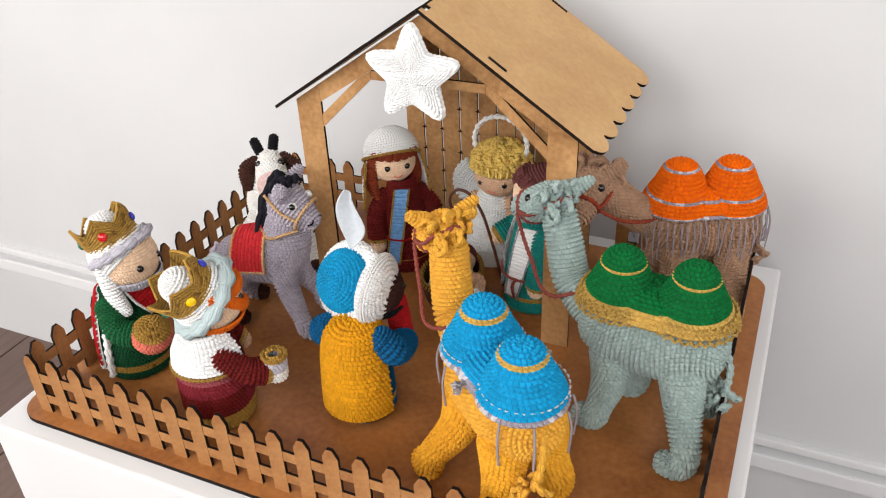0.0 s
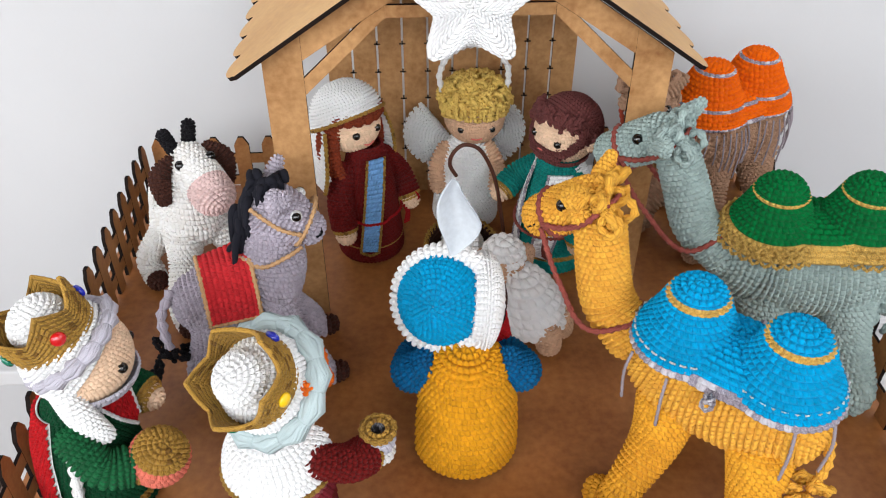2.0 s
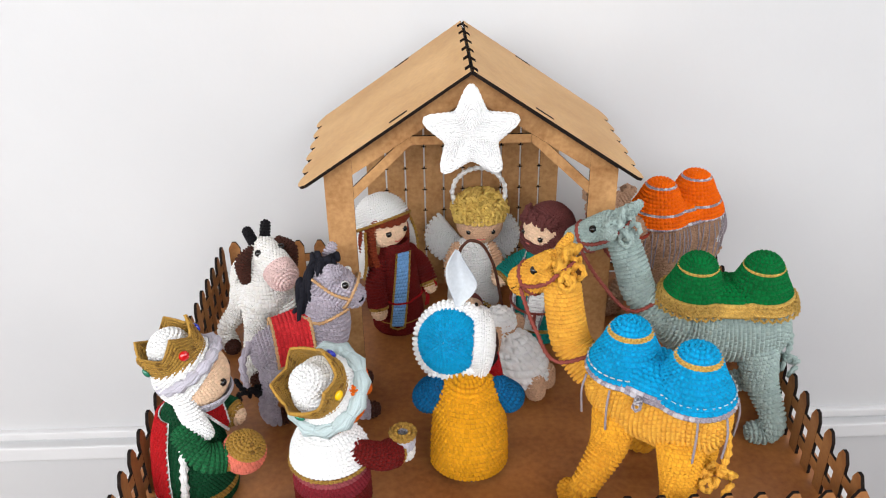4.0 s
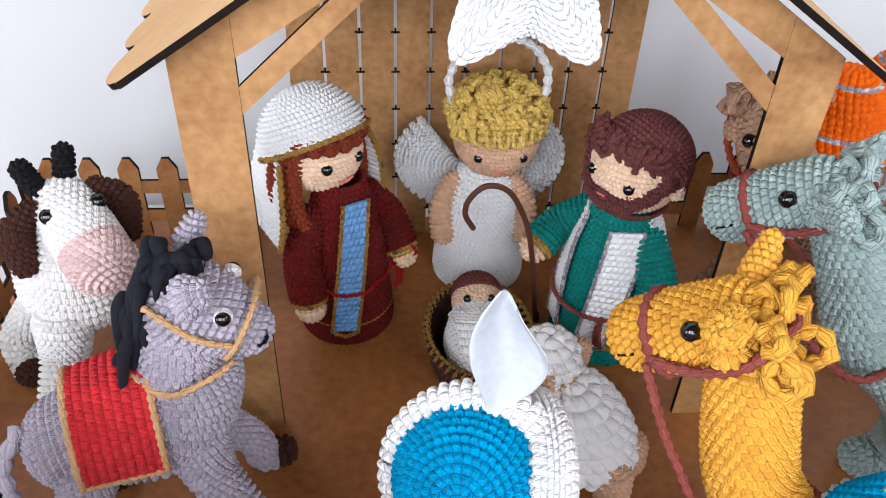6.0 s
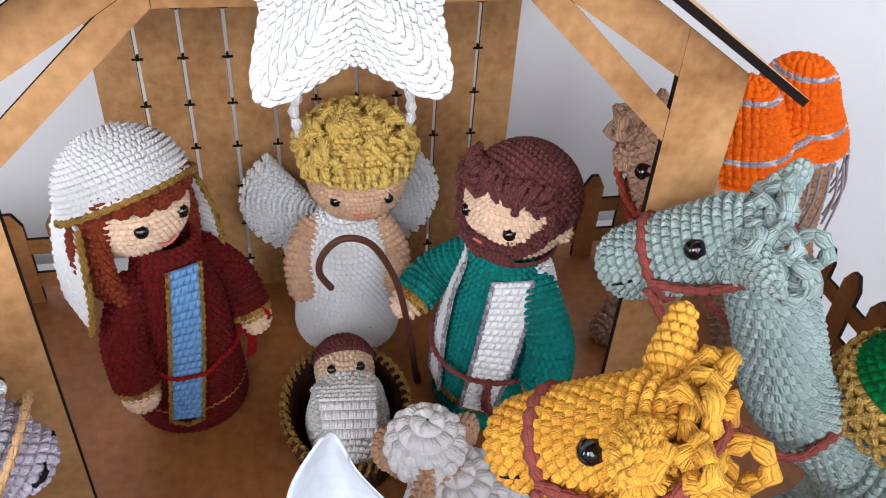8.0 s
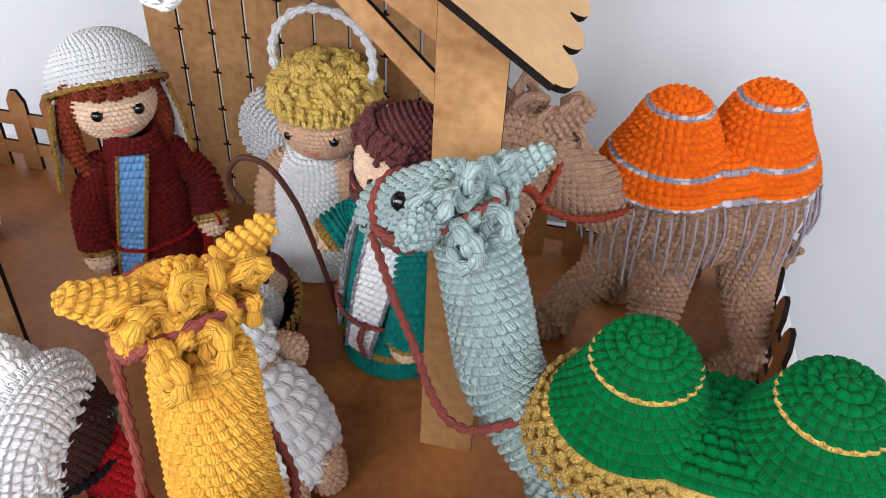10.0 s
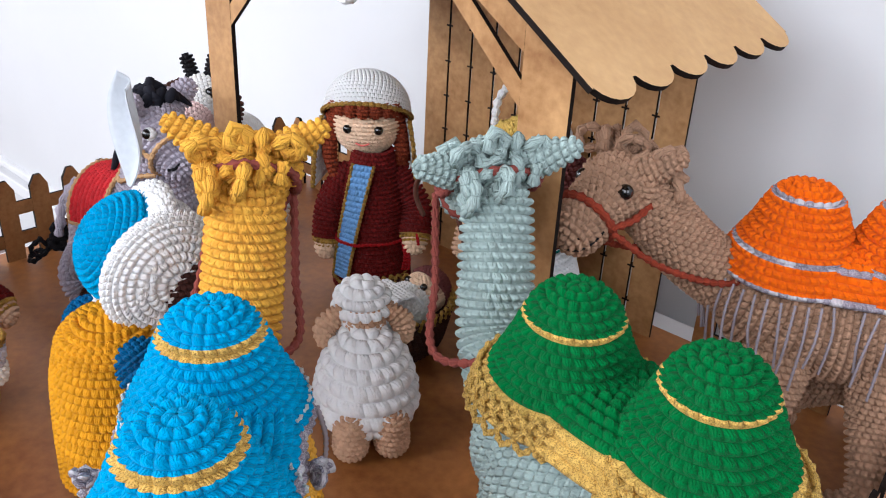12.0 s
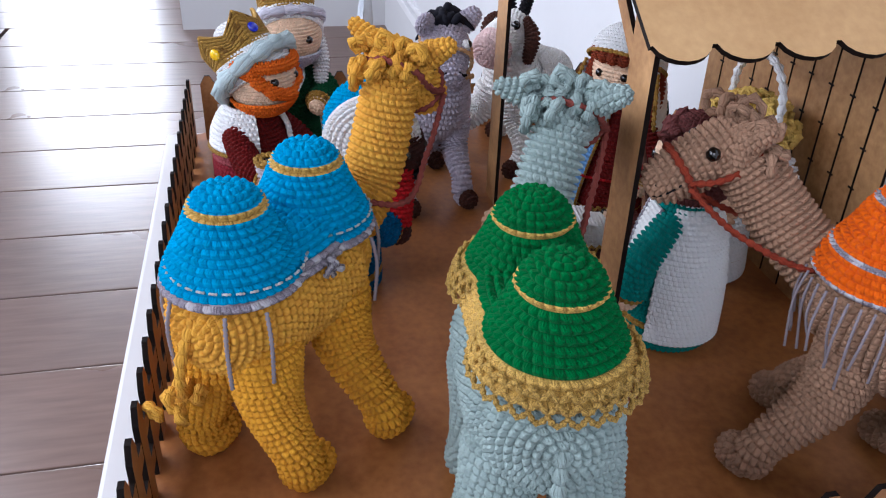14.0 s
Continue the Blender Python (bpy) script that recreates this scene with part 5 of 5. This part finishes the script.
k.ball(hc + k.d(-0.006, 0, 0.006), (0.0385, 0.0395, 0.040), WHITE, tuple(k.d(-0.72, 0, 0.69)), lo=0.42, sw=0.0046, sh=0.0042)
ring = [hc + k.d(-0.006 + 0.0375 * math.cos(a) * 0.86, 0.0385 * math.sin(a), 0.016 + 0.0185 * math.cos(a)) for a in np.linspace(0, 2 * math.pi, 25)]
k.cord(ring, 0.0062, SILVER)
crown(k, hc + k.d(-0.013, 0, 0.022), k.d(-0.46, 0, 0.89), 0.0325, 0.037, [(145, GEM_RED), (235, GEM_BLUE), (55, GEM_GREEN), (325, GEM_RED)])
k.ball(hc + k.d(-0.022, 0, 0.038), (0.0225, 0.0225, 0.021), WHITE, tuple(k.d(-0.46, 0, 0.89)), **FS)
for s in (-1, 1):
    k.sweep([hc + k.d(-0.014, s * 0.033, 0.0), hc + k.d(-0.004, s * 0.036, -0.028), hc + k.d(0.004, s * 0.034, -0.052)], [0.010, 0.0135, 0.012], WHITE, 0.0046, 0.0042, flat=0.6)
strip(k, [(k.w(0.024, -0.020, 0.128), k.w(0.024, 0.020, 0.128)), (k.w(0.037, -0.019, 0.112), k.w(0.037, 0.019, 0.112)), (k.w(0.043, -0.006, 0.092), k.w(0.043, 0.006, 0.092))], DARK_RED, WHITE, stitches=7, nrow=9)
k.lathe(k.w(-0.003, 0, 0), [(0.047, 0.012), (0.045, 0.05), (0.039, 0.09), (0.028, 0.122)], rows_of((0.06, WHITE), (1, DARK_RED)), arc=(118, 242), turn=6, thick=0.003, **FS)
for s in (-1, 1):
    k.cord([k.w(0.047 * math.cos(radians(100)), s * 0.047 * math.sin(radians(100)), 0.012), k.w(0.045 * math.cos(radians(98)), s * 0.045 * math.sin(radians(98)), 0.05), k.w(0.039 * math.cos(radians(92)), s * 0.039, 0.095)], 0.0045, WHITE)
arm(k, -1, (0.0, 0.033, 0.110), (0.020, 0.046, 0.090), (0.046, 0.042, 0.082), 0.0145, COAT_GREEN, OLD_GOLD, SKIN)
arm(k, 1, (0.0, 0.033, 0.110), (0.018, 0.048, 0.088), (0.045, 0.034, 0.080), 0.016, DEEP_GREEN, OLD_GOLD, SKIN)
k.ball(k.w(0.062, -0.037, 0.084), (0.0235, 0.0235, 0.0235), rows_of((0.62, CORAL), (1, OLD_GOLD)), tuple(k.d(0.35, -0.2, 0.9)), **FS)
k.done("king_doll", "crocheted king doll in green holding a coral and gold ball")

# king in wine red
k = Doll(-0.168, -0.266, 52)
torso(k, [(0.034, 0.0005), (0.0390, 0.007), (0.040, 0.022), (0.039, 0.05), (0.035, 0.085), (0.027, 0.115), (0.014, 0.125)], rows_of((0.26, OLD_GOLD), (0.36, OLD_GOLD), (0.56, WINE), (0.66, ROSE), (1, MAROON)))
hc = k.w(0.014, 0.004, 0.160)
k.ball(hc, (0.0335, 0.0345, 0.0335), SKIN, (0, 0, 1), sw=0.0044, sh=0.0040)
face(k, hc, 0.0335, BEAD, SKIN, 30, 6)
g = np.random.RandomState(41)
k.ball(hc + k.d(0.001, 0, -0.006), (0.036, 0.037, 0.034), GINGER, (0, 0, 1), lo=0.02, hi=0.37, sw=0.005, sh=0.0045)
for q in range(34):
    a = radians(-95 + 190 * q / 33)
    zz = -0.012 + 0.030 * abs(math.sin(a)) ** 2.2
    o = hc + k.d(0.033 * math.cos(a), 0.0355 * math.sin(a), zz)
    k.ball(o + g.normal(0, 0.0012, 3), (0.006, 0.006, 0.0062), GINGER, (0, 0, 1), sw=0.004, sh=0.0036)
for q in range(12):
    a = radians(-60 + 120 * q / 11)
    o = hc + k.d(0.032 * math.cos(a), 0.034 * math.sin(a), 0.019)
    k.ball(o, (0.0055, 0.0055, 0.006), GINGER, (0, 0, 1), sw=0.004, sh=0.0036)
k.ball(hc + k.d(-0.006, 0, 0.006), (0.0375, 0.0385, 0.038), WHITE, tuple(k.d(-0.60, 0, 0.80)), lo=0.42, sw=0.0046, sh=0.0042)
ring = [hc + k.d(-0.008 + 0.0300 * math.cos(a), 0.0425 * math.sin(a), 0.008 + 0.0310 * math.cos(a)) for a in np.linspace(0, 2 * math.pi, 25)]
k.cord(ring, 0.0085, GREY_BLUE)
crown(k, hc + k.d(-0.016, 0, 0.016), k.d(-0.70, 0, 0.71), 0.0335, 0.037, [(150, GEM_YELLOW), (230, GEM_BLUE), (65, GEM_GREEN), (320, GEM_RED)])
k.ball(hc + k.d(-0.030, 0, 0.030), (0.020, 0.020, 0.021), WHITE, tuple(k.d(-0.70, 0, 0.71)), **FS)
k.lathe(k.w(-0.002, 0, 0), [(0.0425, 0.088), (0.0405, 0.104), (0.033, 0.120), (0.022, 0.132)], WHITE, arc=(40, 320), turn=52, thick=0.004, sw=0.0056, sh=0.005)
k.cord([k.w(-0.002 + 0.044 * math.cos(radians(a)), 0.044 * math.sin(radians(a)), 0.087) for a in range(40, 321, 14)], 0.002, OLD_GOLD)
k.lathe(k.w(-0.002, 0, 0), [(0.0415, 0.026), (0.0415, 0.06), (0.0395, 0.092)], rows_of((0.45, MAROON), (0.72, WINE), (1, ROSE)), arc=(50, 310), turn=52, thick=0.002, **FS)
arm(k, -1, (0.004, 0.033, 0.104), (0.028, 0.046, 0.086), (0.050, 0.050, 0.078), 0.0145, MAROON, OLD_GOLD, TAN_SKIN)
arm(k, 1, (0.004, 0.033, 0.104), (0.022, 0.044, 0.084), (0.042, 0.036, 0.070), 0.0145, MAROON, OLD_GOLD, TAN_SKIN)
cup = k.w(0.060, -0.052, 0.066)
k.lathe(cup, [(0.004, 0.0), (0.011, 0.001), (0.0125, 0.010), (0.0115, 0.014)], CREAM, **FS)
k.lathe(cup, [(0.010, 0.013), (0.0125, 0.018), (0.0135, 0.034), (0.006, 0.036)], rows_of((0.62, SILVER), (1, OLD_GOLD)), **FS)
k.cord([cup + np.array((0.0135 * math.cos(a), 0.0135 * math.sin(a), 0.034)) for a in np.linspace(0, 2 * math.pi, 15)], 0.0024, OLD_GOLD)
k.done("king_doll", "crocheted king doll with ginger beard, white cape and wine robe")

# king with a turban
k = Doll(-0.014, -0.191, 88)
torso(k, [(0.034, 0.0005), (0.039, 0.006), (0.0385, 0.022), (0.037, 0.055), (0.034, 0.09), (0.024, 0.118), (0.014, 0.128)], rows_of((0.30, PETROL), (0.34, OLD_GOLD), (0.60, PETROL), (0.70, SILVER), (1, PETROL)))
hc = np.array((-0.010, -0.147, 0.144))
gaze = 52
kd = lambda a, b_, z: np.array((a * math.cos(radians(gaze)) - b_ * math.sin(radians(gaze)), a * math.sin(radians(gaze)) + b_ * math.cos(radians(gaze)), z))
k.ball(hc, (0.033, 0.034, 0.033), DARK_SKIN, (0, 0, 1), sw=0.0044, sh=0.0040)
for q in (-1, 1):
    k.bead(hc + kd(0.0290, q * 0.0155, 0.002), 0.0044, BEAD)
k.bead(hc + kd(0.034, 0, -0.006), 0.0042, DARK_SKIN)
k.ball(hc + kd(0.004, 0, -0.012), (0.032, 0.030, 0.026), BLACK, (0, 0, 1), lo=0.02, hi=0.42, **FS)
# turquoise ball of a turban in a rolled white brim with one broad flap
tc = np.array((-0.029, -0.163, 0.158))
axis_t = unit((-0.26, -0.82, 0.50))
tx = unit(np.cross(axis_t, (0, 0, 1)))
ty = np.cross(axis_t, tx)
k.ball(tc + tx * 0.004 + axis_t * 0.002, (0.0375, 0.0385, 0.0360), BLUE, tuple(axis_t), sw=0.0052, sh=0.0046)
ringp = [tc + axis_t * 0.004 + 0.0395 * (math.cos(a) * tx + math.sin(a) * ty) for a in np.linspace(0, 2 * math.pi, 33)]
k.sweep(ringp, 0.0078, WHITE, 0.0056, 0.0050, caps=(None, None), up=tuple(axis_t), flat=1.2, depth=0.0022)
k.ball(tc - axis_t * 0.012, (0.0400, 0.0400, 0.0220), WHITE, tuple(axis_t), sw=0.0056, sh=0.0050)
n_f = unit((0.92, 0.0, -0.10))
k.ball(tc + n_f * 0.0295 - axis_t * 0.002, (0.0430, 0.0430, 0.0165), WHITE, tuple(n_f), sw=0.0058, sh=0.0052, depth=0.0022)
k.ball(k.w(-0.005, 0, 0.108), (0.0350, 0.0340, 0.026), OCHRE, (0, 0, 1), lo=0.45, sw=0.0062, sh=0.0062)
k.lathe(k.w(-0.002, 0, 0), [(0.0465, 0.012), (0.0455, 0.05), (0.0425, 0.09), (0.036, 0.116), (0.022, 0.130)], OCHRE, arc=(104, 262), turn=88, thick=0.003, sw=0.0062, sh=0.0062, depth=0.0030)
for q in (-1, 1):
    sh_, el, hn = k.w(-0.004, q * 0.034, 0.112), k.w(0.004, q * 0.047, 0.096), k.w(0.050, q * (0.036 if q < 0 else 0.044), 0.074)
    k.sweep([sh_, el, el * 0.25 + hn * 0.75], [0.015, 0.0178, 0.0165], rows_of((0.88, PETROL), (1, OLD_GOLD)), **FS)
    k.ball(hn, (0.0115, 0.0115, 0.0125), DARK_SKIN, tuple(hn - el), **FS)
k.sweep([(0.020, -0.142, 0.078), (0.014, -0.139, 0.108), (0.012, -0.138, 0.128)], [0.0125, 0.0125, 0.0110], DARK_RED, caps=(0.3, 0.3), **FS)
# feather
p = np.zeros((25, 13, 3))
for a_ in range(25):
    s = a_ / 24
    wdt = 0.0018 + 0.0150 * math.sin(math.pi * min(1, 0.02 + s * 0.93)) ** 1.2
    for b_ in range(13):
        u_ = (b_ - 6) / 6
        p[a_, b_] = np.array((-0.0255 + 0.006 * s + wdt * u_ + 0.004 * math.sin(5.2 * s), -0.1655 + 0.004 * s + 0.006 * math.cos(2.4 * u_) * math.sin(2.6 * s), 0.207 + 0.068 * s - 0.005 * u_ * s * (1 if s > 0.5 else 0.4)))
k.surface(p, 4, 8, FEATHER, 0.0, closed=False, outward=(-0.02, 0.1, 0.23), thick=0.0008, fade=False)
k.done("king_doll", "crocheted king doll in blue turban and ochre cape, white feather")


# ---------------------------------------------------------------- floorboards
me = bpy.data.meshes.new("floorboard")
bm = box(-0.148, 0.148, -2.0, 2.0, -0.02, 0.0, 0.003)
bm.to_mesh(me), bm.free()
me.materials.append(FLOOR)
for i in range(31):
    x = -6.1 + 0.30 * i
    for j in range(2):
        b = new("floorboard", me)
        b.parent = boards_floor
        b.location = (x, -1.6 + 2.01 * 2 * (j - 0.5) + 0.9 * math.sin(i * 2.3) * 0.2, FZ)
structure(part("subfloor", box(-6.3, 2.9, -3.7, 0.7, FZ - 0.06, FZ - 0.019), BURNT), "dark gap below the floorboards", "floor")
